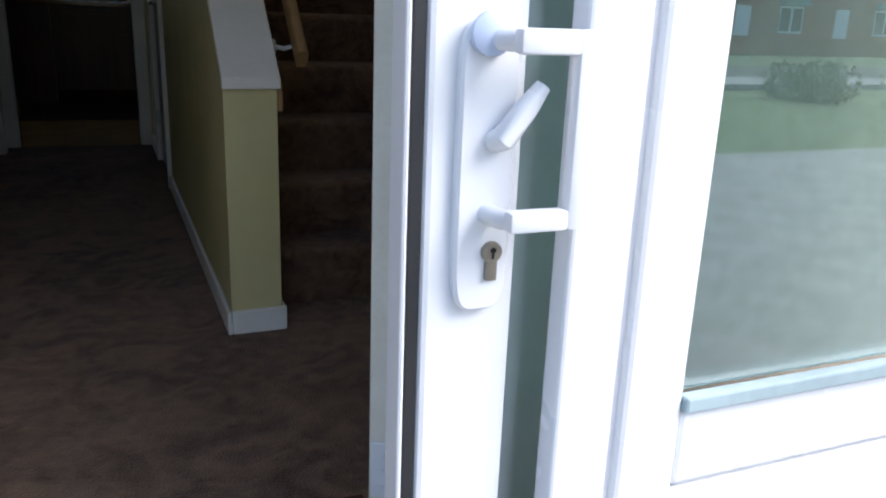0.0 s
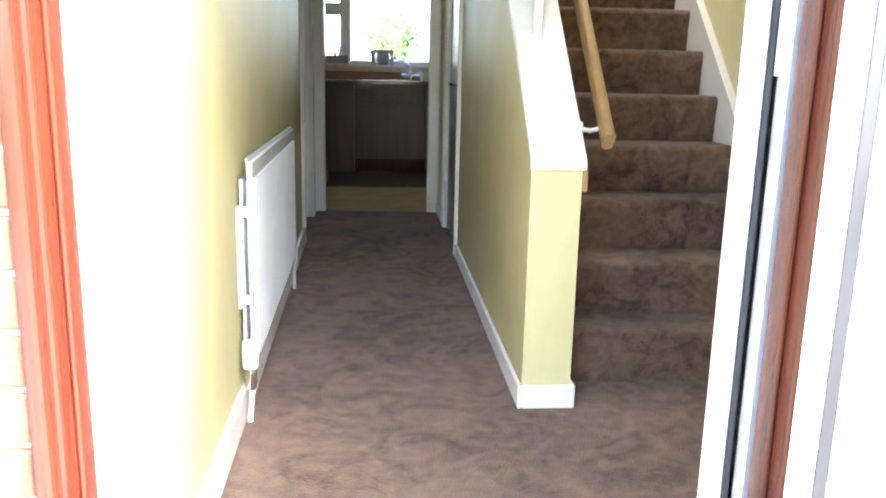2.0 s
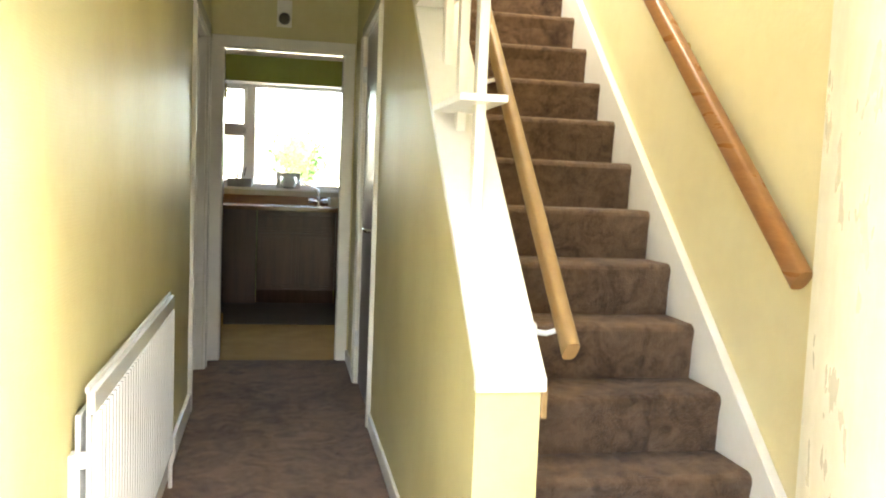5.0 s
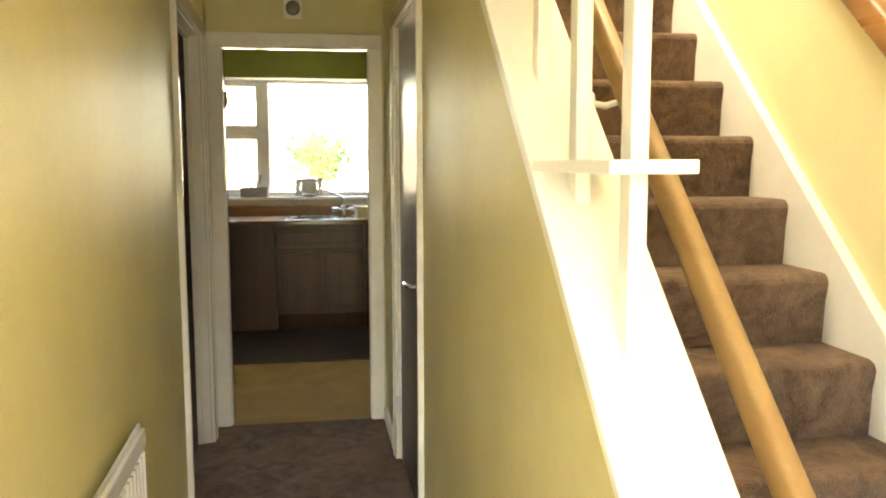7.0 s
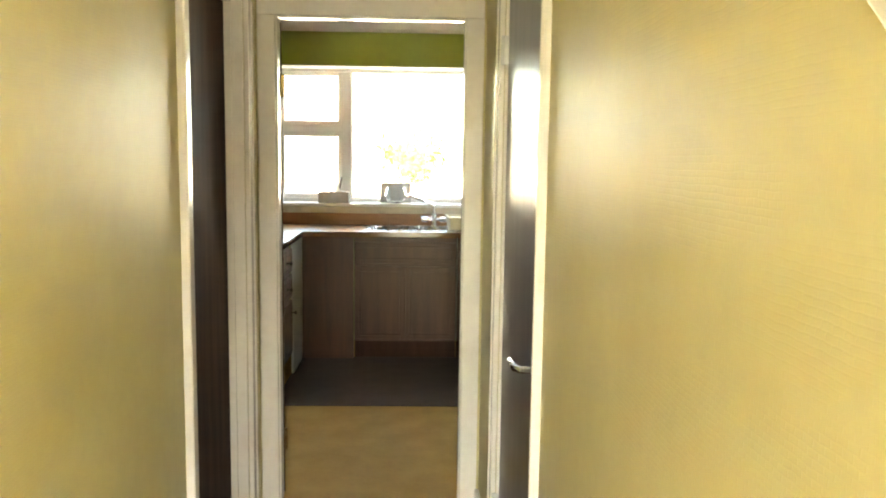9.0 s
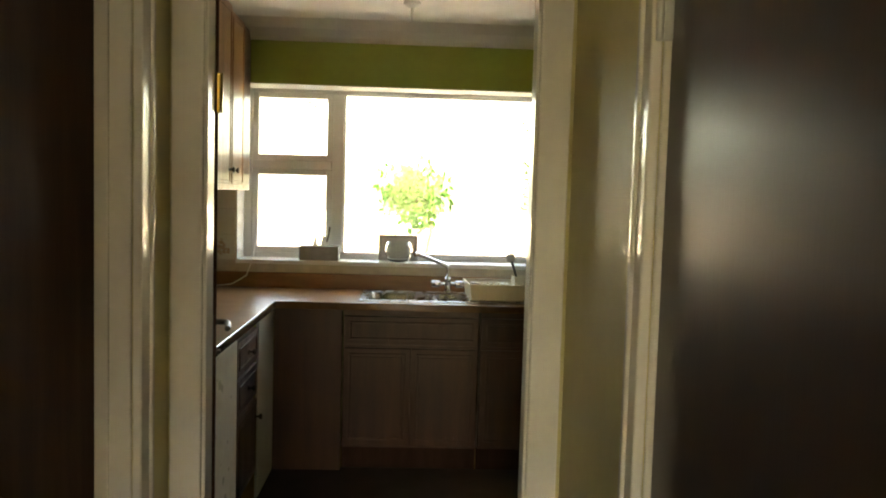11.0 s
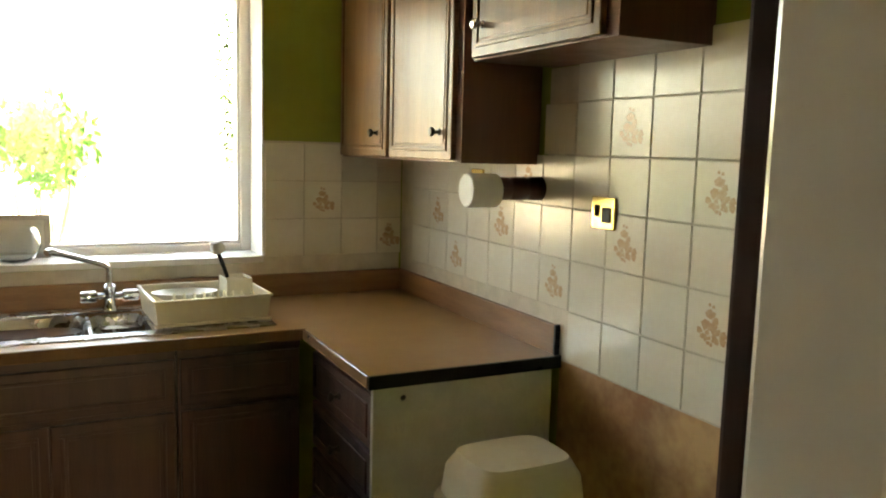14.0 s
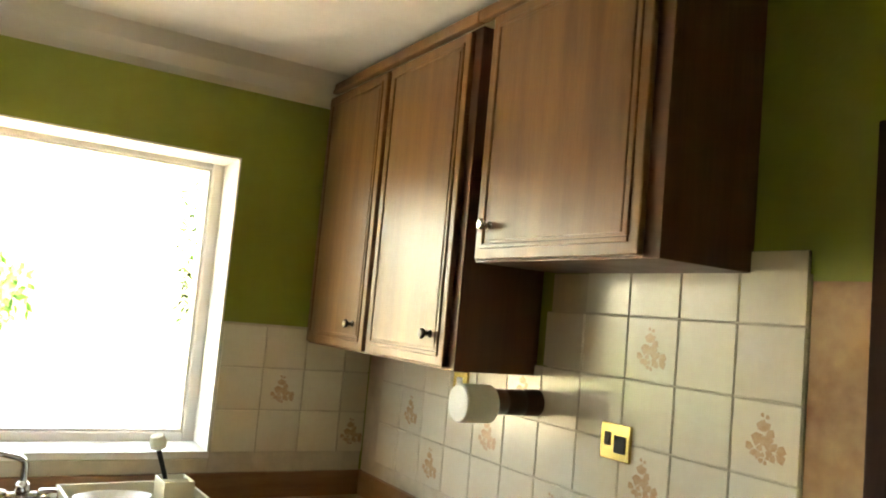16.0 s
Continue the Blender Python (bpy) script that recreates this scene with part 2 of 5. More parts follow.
ROOFT = mat("brown_roof_tile", (0.18, 0.10, 0.07), (0.13, 0.075, 0.055), 5, 0.85, 0.5, 20)
# fence and paving tones set pale so the garden reads glaring white
FENCEW = mat("glare_pale_fence_board", (0.62, 0.57, 0.47), (0.54, 0.49, 0.40), 3, 0.8, 0.2, 30, stretch=(8, 8, 0.8))
PALEPAVE = mat("pale_paving", (0.62, 0.59, 0.52), (0.55, 0.52, 0.46), 2, 0.9, 0.3, 60)
GARDENLEAF = mat("bright_green_leaves", (0.020, 0.080, 0.010), (0.045, 0.13, 0.02), 5, 0.6, spec=0.2)
GLASS = glass_mat("clear_glass")
GLASSTINT = glass_mat("blue_green_glazing", (0.52, 0.77, 0.82))
GLASSTINT.node_tree.nodes["Principled BSDF"].inputs["Coat Weight"].default_value = 1.0
GLASSTINT.node_tree.nodes["Principled BSDF"].inputs["Coat Roughness"].default_value = 0.01
GLASSTINT.node_tree.nodes["Principled BSDF"].inputs["Coat IOR"].default_value = 2.4
DARKMATTE = mat("dark_brown_matt_door", (0.066, 0.031, 0.020), (0.048, 0.022, 0.014), 3.0, 0.7, 0.05, 30, stretch=(6, 6, 0.6), spec=0.12)


# ---- mesh tools ----
def box(bm, x0, x1, y0, y1, z0, z1):
    v = [bm.verts.new(p) for p in ((x0, y0, z0), (x1, y0, z0), (x1, y1, z0), (x0, y1, z0), (x0, y0, z1), (x1, y0, z1), (x1, y1, z1), (x0, y1, z1))]
    for f in ((3, 2, 1, 0), (4, 5, 6, 7), (0, 1, 5, 4), (1, 2, 6, 5), (2, 3, 7, 6), (3, 0, 4, 7)):
        bm.faces.new([v[i] for i in f])
    return bm


def B(x0, x1, y0, y1, z0, z1, bev=0.0, seg=2):
    bm = box(bmesh.new(), min(x0, x1), max(x0, x1), min(y0, y1), max(y0, y1), min(z0, z1), max(z0, z1))
    if bev:
        bmesh.ops.bevel(bm, geom=bm.edges[:], offset=bev, segments=seg, affect="EDGES", profile=0.5)
    return bm


def prism(pts, axis, a, b, bev=0.0, seg=2):
    """A closed outline of 2D points swept from a to b along an axis (x: points are y,z; y: x,z; z: x,y)."""
    bm = bmesh.new()

    def put(p, w):
        return bm.verts.new({"x": (w, *p), "y": (p[0], w, p[1]), "z": (*p, w)}[axis])
    lo, hi = [put(p, a) for p in pts], [put(p, b) for p in pts]
    bm.faces.new(lo), bm.faces.new(hi)
    k = len(pts)
    for i in range(k):
        bm.faces.new((lo[i], lo[(i + 1) % k], hi[(i + 1) % k], hi[i]))
    bmesh.ops.recalc_face_normals(bm, faces=bm.faces)
    if bev:
        bmesh.ops.bevel(bm, geom=bm.edges[:], offset=bev, segments=seg, affect="EDGES", profile=0.5)
    return bm


def tube(path, r, sides=12, closed=False, radii=None):
    """A round bar along a list of points."""
    bm = bmesh.new()
    pts = [Vector(p) for p in path]
    rings = []
    up = Vector((0.13, 0.21, 0.97))
    for i, p in enumerate(pts):
        d = (pts[min(i + 1, len(pts) - 1)] - pts[max(i - 1, 0)]).normalized()
        s = d.cross(up)
        if s.length < 0.1:
            s = d.cross(Vector((1, 0, 0)))
        s.normalize()
        u = s.cross(d)
        q = radii[i] if radii else r
        rings.append([bm.verts.new(p + q * (math.cos(a) * s + math.sin(a) * u)) for a in (2 * math.pi * j / sides for j in range(sides))])
    for a, b in zip(rings, rings[1:]):
        for j in range(sides):
            bm.faces.new((a[j], a[(j + 1) % sides], b[(j + 1) % sides], b[j]))
    if not closed:
        bm.faces.new(rings[0]), bm.faces.new(rings[-1])
    bmesh.ops.recalc_face_normals(bm, faces=bm.faces)
    return bm


def lathe(profile, sides=24, m=None):
    """Profile of (radius, height) turned about z."""
    bm = bmesh.new()
    rings = [[bm.verts.new((max(r, 1e-4) * math.cos(2 * math.pi * j / sides), max(r, 1e-4) * math.sin(2 * math.pi * j / sides), h)) for j in range(sides)] for r, h in profile]
    for a, b in zip(rings, rings[1:]):
        for j in range(sides):
            bm.faces.new((a[j], a[(j + 1) % sides], b[(j + 1) % sides], b[j]))
    bm.faces.new(rings[0]), bm.faces.new(rings[-1])
    bmesh.ops.recalc_face_normals(bm, faces=bm.faces)
    if m:
        bm.transform(m)
    return bm


def merge(*bms):
    """Several meshes as one."""
    out = bms[0]
    for b in bms[1:]:
        me = bpy.data.meshes.new("tmp")
        b.to_mesh(me)
        out.from_mesh(me)
        bpy.data.meshes.remove(me)
        b.free()
    return out


def part(name, bm, material, parent=None, label="", smooth=False):
    me = bpy.data.meshes.new(name)
    bm.to_mesh(me)
    bm.free()
    me.materials.append(material)
    if smooth:
        for p in me.polygons:
            p.use_smooth = True
        me.set_sharp_from_angle(angle=radians(38))
    ob = new(name, me)
    ob.parent = parent
    return tagged(ob, label) if label else ob


def structure(name, bm, material, label, m=None, category=""):
    ob = part(name, bm, material)
    if m:
        ob.matrix_world = m
    return tagged(ob, label, category or name.split("_")[0], kind="structure")


def thing(name, label, category, m=None, group="", kind=""):
    ob = new(name)
    ob.empty_display_size = 0.1
    if m:
        ob.matrix_world = m
    return tagged(ob, label, category, group, kind)


def plate(u0, u1, z0, z1, w0, w1, holes, axis):
    """A wall slab with openings cut through: u runs along the wall, w through it. axis x: u is y; axis y: u is x."""
    us = sorted({u0, u1, *[h[0] for h in holes], *[h[1] for h in holes]})
    zs = sorted({z0, z1, *[h[2] for h in holes], *[h[3] for h in holes]})
    bm = bmesh.new()
    for a, b in zip(us, us[1:]):
        run = None
        for c, d in zip(zs, zs[1:]):
            cut = any(h[0] <= a and b <= h[1] and h[2] <= c and d <= h[3] for h in holes)
            if not cut:
                run = (run[0], d) if run else (c, d)
            if (cut or d == zs[-1]) and run:
                box(bm, *((w0, w1, a, b) if axis == "x" else (a, b, w0, w1)), *run)
                run = None
    return bm


LEFT = pose(-0.456, 1.8, 0, 0, 0, 1.95)      # the hall's left wall: x out of it, y along it
RIGHT = pose(0.33, 2.76, 0, 0, 0, 0.69)      # the wall between hall and stairs: its hall face is x = 0

# ---- the large structure ----
KY0, KY1, KX0, KX1, KZ = 6.315, 9.175, -1.39, 1.31, 2.47
structure("floor", B(-0.75, 1.30, 1.5, 6.25, -0.06, 0.0), CARPET, "mottled brown fitted carpet in the hall")
structure("floor_kitchen", B(-1.5, 1.45, 6.25, 9.25, -0.06, -0.004), LINO, "tan sheet vinyl on the kitchen floor")
structure("ceiling", B(-0.8, 0.40, 1.7, 6.3, 2.45, 2.56), CEIL, "white painted hall ceiling")
structure("ceiling_kitchen", B(-1.5, 1.45, 6.31, 9.44, KZ, 2.56), CEIL, "white painted kitchen ceiling")

# left wall of the hall, with its doorway
LD0, LD1, LDZ = 3.36, 4.205, 1.985
structure("wall_west", plate(-0.02, 4.5, 0, 2.45, -0.125, 0, [(LD0, LD1, 0, LDZ)], "x"), YELLOW, "olive yellow embossed wallpaper wall of the hall", LEFT)
# wall between hall and stairs: full height past the slope
SL = 0.938
RD0, RD1, RDZ = 2.085, 2.885, 1.985
slope_wall = prism([(0.0, 0.0), (RD0, 0.0), (RD0, 2.45), (1.83, 2.45), (0.0, 0.735)], "x", 0, 0.147)
merge(slope_wall, plate(RD0, 3.5, 0, 2.45, 0, 0.147, [(RD0, RD1, 0, RDZ)], "x"))
structure("wall_stair", slope_wall, YELLOW, "olive yellow embossed wallpaper wall below the stairs", RIGHT)
structure("wall_cupboard", B(0.5, 0.56, 4.9, 6.2, 0, 2.3), CREAM_WALL, "plain wall inside the understairs cupboard")
# end wall with the kitchen doorway
structure("wall_end", plate(-0.8, 0.48, 0, 2.45, 6.245, KY0, [(-0.537, 0.214, 0, 1.97)], "y"), YELLOW, "yellow papered end wall round the kitchen doorway")
structure("wall_kitchen_hall_side", merge(B(-1.5, -0.8, 6.245, KY0, 0, KZ), B(0.48, 1.45, 6.245, KY0, 0, KZ)), GREEN, "green painted wall beside the kitchen doorway")
# stairs outer wall and the upper storey
structure("wall_east", B(1.287, 1.42, 1.6, 6.235, -0.05, 5.0), CREAM_WALL, "cream yellow papered wall along the stairs")
# the hole is unseen, added for the landing lamp
structure("wall_upper_west", plate(1.7, 5.9, 2.56, 5.0, 0.33, 0.40, [(3.8, 4.8, 3.0, 4.2)], "x"), CREAM_WALL, "cream papered wall of the upper landing")
structure("wall_upper_end", B(0.33, 1.45, 7.4, 7.5, 2.5, 5.0), CREAM_WALL, "cream papered end wall of the upper landing")
structure("ceiling_upper", B(0.2, 1.45, 1.6, 7.5, 4.95, 5.05), CEIL, "white painted ceiling over the stairs")
structure("floor_upper", B(0.40, 1.287, 5.49, 7.4, 2.44, 2.562), STAIRCARPET, "brown carpet on the upper landing")
# front wall
structure("wall_front", plate(-1.6, 2.2, -0.35, 5.0, 1.56, 1.80, [(-0.512, 0.54, -0.35, 2.12)], "y"), MORTAR, "brick front wall of the house")
structure("wall_front_lining", plate(-0.75, 1.287, 0, 2.45, 1.80, 1.815, [(-0.475, 0.58, 0, 2.12)], "y"), CREAM_WALL, "plastered inner face of the front wall")
# kitchen walls
structure("wall_kitchen_west", B(KX0 - 0.12, KX0, KY0, 9.4444, 0, KZ), GREEN, "green painted kitchen wall behind the cupboards")
structure("wall_kitchen_east", plate(KY0, 9.4444, 0, KZ, KX1, KX1 + 0.13, [(6.42, 7.1646, 0, 2.0)], "x"), GREEN, "green painted kitchen wall with a doorway")
WX0, WX1, WZ0, WZ1 = -1.11, 0.715, 1.068, 2.108
structure("wall_kitchen_window", plate(KX0, KX1, 0, KZ, KY1, 9.4444, [(WX0, WX1, WZ0, WZ1)], "y"), GREEN, "green painted kitchen wall round the window")
structure("wall_pantry", merge(B(1.9, 2.0, 6.3, 7.3718, 0, KZ), B(1.44, 1.9, 6.25, 6.3, 0, KZ), B(1.44, 1.9, 7.3718, 7.4236, 0, KZ)), CREAM_WALL, "plain walls of the room beyond the kitchen")
structure("ceiling_pantry", B(1.44, 2.0, 6.25, 7.4236, KZ, KZ + 0.1), CEIL, "plain ceiling of the room beyond the kitchen")
structure("wall_side_room", merge(B(-1.7, -1.62, 4.6, 6.4, 0, 2.45), B(-1.62, -0.8, 4.6, 4.66, 0, 2.45), B(-1.62, -0.8, 6.17, 6.23, 0, 2.45), B(-1.7, -0.75, 4.6, 6.3, 2.45, 2.5), B(-1.7, -0.75, 4.6, 6.3, -0.06, 0.0)), CREAM_WALL, "plain walls of the side room")
# old paint on the lower part of the kitchen's east wall
structure("trim_old_paint", merge(B(KX1 - 0.004, KX1, 7.1956, 7.9832, 0, 0.897), B(KX1 - 0.004, KX1, 7.1956, 7.3127, 0.897, 1.74)), TANPAINT, "old tan paint below and beside the tiles", category="trim")


for nm, pts, ax, u0, u1 in (("trim_coving_window", [(KY1, 2.355), (KY1, KZ), (KY1 - 0.10, KZ), (KY1 - 0.075, 2.415), (KY1 - 0.035, 2.375)], "x", KX0, KX1), ("trim_coving_east", [(KX1, 2.355), (KX1, KZ), (KX1 - 0.10, KZ), (KX1 - 0.075, 2.415), (KX1 - 0.035, 2.375)], "y", KY0, 7.49)):
    structure(nm, prism(pts, ax, u0, u1), CEIL, "cream plaster coving below the kitchen ceiling", category="trim")


def skirting(name, x0, x1, y0, y1, m=None, h=0.12):
    bm = B(x0, x1, y0, y1, 0, h, 0.006)
    return structure(name, bm, WHITE, "white gloss painted skirting board", m, "baseboard")


skirting("baseboard", 0, 0.018, 0.02, LD0 - 0.075, LEFT, 0.10)
skirting("baseboard_right", -0.014, 0, -0.014, RD0 - 0.06, RIGHT, 0.075)
skirting("baseboard_newel", 0.0, 0.161, -0.014, 0, RIGHT, 0.075)
skirting("baseboard_stair_side", 0.147, 0.161, 0, 0.20, RIGHT, 0.075)
skirting("baseboard_front", -0.475, -0.46, 1.602, 1.80)
skirting("baseboard_end", -0.018, 0.0, RD1 + 0.06, 3.46, RIGHT, 0.075)
# coving where the end wall meets the ceiling
structure("trim_coving", prism([(6.245, 2.36), (6.245, 2.45), (6.14, 2.45), (6.165, 2.415), (6.21, 2.375)], "x", -0.66, 0.29), CEIL, "white plaster coving above the kitchen doorway", category="trim")


def doorframe(name, label, u0, u1, z1, w0, w1, axis, m=None, aw=0.07, faces=(0,), plain=False):
    """Painted lining and architraves of a doorway; u along the wall, w through it."""
    fr = thing(name, label, "door frame", m, kind="structure")
    WHITE = GLOSS

    def bx(a, b, c, d, e, f, bev=0.004):
        return B(*((c, d, a, b) if axis == "x" else (a, b, c, d)), e, f, bev)
    part("lining", bx(u0, u0 + 0.012, w0 + 0.003, w1 - 0.003, 0, z1), WHITE, fr)
    part("lining", bx(u1 - 0.012, u1, w0 + 0.003, w1 - 0.003, 0, z1), WHITE, fr)
    part("lining_head", bx(u0 + 0.012, u1 - 0.012, w0 + 0.003, w1 - 0.003, z1 - 0.012, z1), WHITE, fr)
    wm = (w0 + w1) / 2
    for a, b, e, f in () if plain else ((u0 + 0.012, u0 + 0.022, 0, z1 - 0.012), (u1 - 0.022, u1 - 0.012, 0, z1 - 0.012), (u0 + 0.022, u1 - 0.022, z1 - 0.022, z1 - 0.012)):
        part("door_stop", bx(a, b, wm - 0.006, wm + 0.02, e, f, 0.002), WHITE, fr)
    for s in faces:
        c, d = ((w0 - 0.016, w0 + 0.002) if s == 0 else (w1 - 0.002, w1 + 0.016))
        c2, d2 = ((w0 - 0.022, w0 - 0.010) if s == 0 else (w1 + 0.010, w1 + 0.022))
        trim = WHITE if s == 0 or m else DARKMATTE
        for a, b in ((u0 - aw + 0.006, u0 + 0.006), (u1 - 0.006, u1 + aw - 0.006)):
            part("architrave", bx(a, b, c, d, 0, z1 - 0.006), trim, fr)
        part("architrave_head", bx(u0 - aw + 0.006, u1 + aw - 0.006, c, d, z1 - 0.006, z1 + aw - 0.006), trim, fr)
        if plain:
            continue
        for a, b in ((u0 - aw + 0.006, u0 - aw + 0.024), (u1 + aw - 0.024, u1 + aw - 0.006)):
            part("moulding", bx(a, b, c2, d2, 0, z1 - 0.006, 0.005), WHITE, fr)
    return fr


# the doorways and their doors
doorframe("door_frame_kitchen", "white gloss painted frame of the kitchen doorway", -0.537, 0.214, 1.97, 6.245, KY0, "y", faces=(0, 1), plain=True)
doorframe("door_frame_side", "white gloss painted frame of a side room doorway", LD0, LD1, LDZ, -0.125, 0, "x", LEFT, faces=(1,))
doorframe("door_frame_cupboard", "white gloss painted frame of the cupboard doorway", RD0, RD1, RDZ, 0, 0.147, "x", RIGHT, faces=(0,), aw=0.055)
d = thing("door_side", "closed dark brown flush door of the side room", "door", LEFT, kind="structure")
part("leaf", B(-0.108, -0.068, LD0 + 0.014, LD1 - 0.014, 0.008, LDZ - 0.014, 0.002), DARKMATTE, d)
d = thing("door_cupboard", "closed dark brown flush door under the stairs", "door", RIGHT, kind="structure")
part("leaf", B(0.012, 0.048, RD0 + 0.014, RD1 - 0.014, 0.008, RDZ - 0.014, 0.002), DARKWOOD, d)
part("lever_handle", merge(B(0.006, 0.012, RD0 + 0.05, RD0 + 0.09, 0.84, 0.99, 0.002), tube([(0.012, RD0 + 0.07, 0.93), (-0.03, RD0 + 0.07, 0.93), (-0.042, RD0 + 0.085, 0.93), (-0.044, RD0 + 0.13, 0.934), (-0.04, RD0 + 0.18, 0.925)], 0.009)), CHROME, d, "chrome lever handle on a plate", True)
for z in (0.22, 1.72):
    part("hinge", merge(B(-0.002, 0.012, RD1 - 0.02, RD1 - 0.006, z, z + 0.09, 0.001), tube([(-0.006, RD1 - 0.013, z), (-0.006, RD1 - 0.013, z + 0.09)], 0.006)), SILVER, d, "painted steel hinge")
# kitchen door, open into the kitchen
d = thing("door_kitchen", "dark brown flush kitchen door standing open", "door", pose(-0.524, 6.338, 0, 0, 0, 15.5), kind="structure")
part("leaf", B(-0.040, 0.0, 0.0, 0.73, 0.008, 1.955, 0.003), DARKMATTE, d)
for o, sd in ((0.0, 1), (-0.04, -1)):
    part("lever_handle", merge(B(o, o + sd * 0.007, 0.655, 0.693, 0.93, 1.09, 0.002), tube([(o, 0.674, 1.06), (o + sd * 0.038, 0.674, 1.06), (o + sd * 0.052, 0.66, 1.06), (o + sd * 0.054, 0.61, 1.064), (o + sd * 0.05, 0.565, 1.056)], 0.009)), DARKMETAL, d, "dark metal lever handle", True)
    part("thumb_turn", merge(lathe([(0.014, 0), (0.014, 0.006), (0.009, 0.010), (0.009, 0.022), (0.0, 0.024)], 14, pose(o, 0.674, 0.965, 0, 90 * sd)), B(o + sd * 0.02, o + sd * 0.034, 0.658, 0.690, 0.961, 0.969, 0.002)), DARKMETAL, d, "dark metal thumb turn", True)
part("latch_plate", B(-0.031, -0.009, 0.729, 0.732, 0.92, 1.09, 0.001), STEEL, d, "bright steel latch plate")
for z in (0.2, 1.66):
    part("hinge", merge(B(-0.004, 0.002, -0.012, 0.03, z, z + 0.09, 0.001), tube([(0.004, -0.006, z), (0.004, -0.006, z + 0.09)], 0.006)), BRASS, d, "brass hinge")
# brown door in the kitchen's east wall, ajar into the kitchen's corner
d = thing("door_pantry", "dark brown flush door in the kitchen wall", "door", kind="structure")
part("leaf", B(1.38, 1.42, 6.435, 7.149, 0.008, 1.985, 0.003), DARKMATTE, d)
part("frame_post", B(1.292, 1.42, 7.149, 7.1905, 0, 2.03, 0.004), DARKMATTE, d)
part("frame_post", B(1.292, 1.42, 6.40, 6.435, 0, 2.03, 0.004), DARKMATTE, d)
part("frame_head", B(1.292, 1.42, 6.435, 7.149, 1.988, 2.03, 0.004), DARKMATTE, d)
# front door frame and its open leaf
f = thing("door_frame_front", "red-brown stained hardwood front door frame", "door frame", kind="structure")
for x0, x1, s in ((-0.512, -0.47, 1), (0.458, 0.54, -1)):
    part("jamb", merge(B(x0, x1, 1.49, 1.60, -0.12, 2.12, 0.006), B(x0 + 0.010, x1 - 0.010, 1.472, 1.50, -0.12, 2.12, 0.008), B(x1 if s > 0 else x0 - 0.008, x1 + 0.008 if s > 0 else x0, 1.525, 1.568, -0.002, 2.06, 0.004)), HARDWOOD, f)
part("head", B(-0.47, 0.458, 1.49, 1.60, 2.06, 2.12, 0.006), HARDWOOD, f)
part("repair_patch", B(-0.507, -0.466, 1.4685, 1.535, 1.118, 1.188, 0.003), BAREWOOD, f, "bare wooden repair where a latch keep sat")
part("threshold", B(-0.47, 0.458, 1.42, 1.62, -0.12, -0.002, 0.006), HARDWOOD, f)
part("seal", B(0.443, 0.457, 1.572, 1.60, 0, 2.06, 0.003), SILVER, f, "grey metal draught seal")
part("seal", B(-0.469, -0.458, 1.572, 1.60, 0, 2.06, 0.003), WHITE, f, "white painted draught strip")
d = thing("door_front", "white front door leaf standing wide open inwards", "door", pose(0.441, 1.60, 0, 0, 0, -30), kind="structure")
part("leaf", B(-0.046, -0.013, 0.0, 0.80, 0.01, 2.05, 0.003), CREAMPAINT, d)
part("edge_strip", B(-0.013, -0.003, 0.003, 0.03, 0.02, 2.04, 0.002), BLACK, d, "black edge seal")
for z in (0.16, 0.98, 1.74):
    part("hinge", merge(B(-0.042, -0.014, -0.004, 0.001, z, z + 0.10, 0.001), tube([(0.004, -0.004, z), (0.004, -0.004, z + 0.1)], 0.006), *[lathe([(0.004, 0), (0.003, 0.002)], 8, pose(-0.022, -0.006, z + 0.02 + 0.03 * k, 90)) for k in range(3)]), UPVC, d, "painted steel hinge with screws")

# unseen landing opening, framed only to hold the fill lamp
w = thing("unseen_landing_frame", "unseen white frame added round the landing lamp", "window", kind="structure")
for a in ((3.8, 3.85, 3.0, 4.2), (4.75, 4.8, 3.0, 4.2), (3.85, 4.75, 3.0, 3.05), (3.85, 4.75, 4.15, 4.2)):
    part("window_frame", B(0.34, 0.385, a[0], a[1], a[2], a[3], 0.004), UPVC, w)

# kitchen window
w = thing("window_kitchen", "white painted wooden kitchen window with three panes", "window", kind="structure")
FY0, FY1 = 9.3667, 9.4341
PX = (-1.058, -0.573, -0.502, 0.668)
for a in ((WX0, PX[0], WZ0, WZ1), (PX[1], PX[2], 1.105, 2.083), (PX[3], WX1, WZ0, WZ1)):
    part("window_frame", B(a[0], a[1], FY0, FY1, a[2], a[3], 0.006), WHITE, w)
for a in ((PX[0], PX[3], 2.083, WZ1), (PX[0], PX[3], WZ0, 1.105), (PX[0], PX[1], 1.617, 1.672)):
    part("window_frame", B(a[0], a[1], FY0, FY1, a[2], a[3], 0.006), WHITE, w)
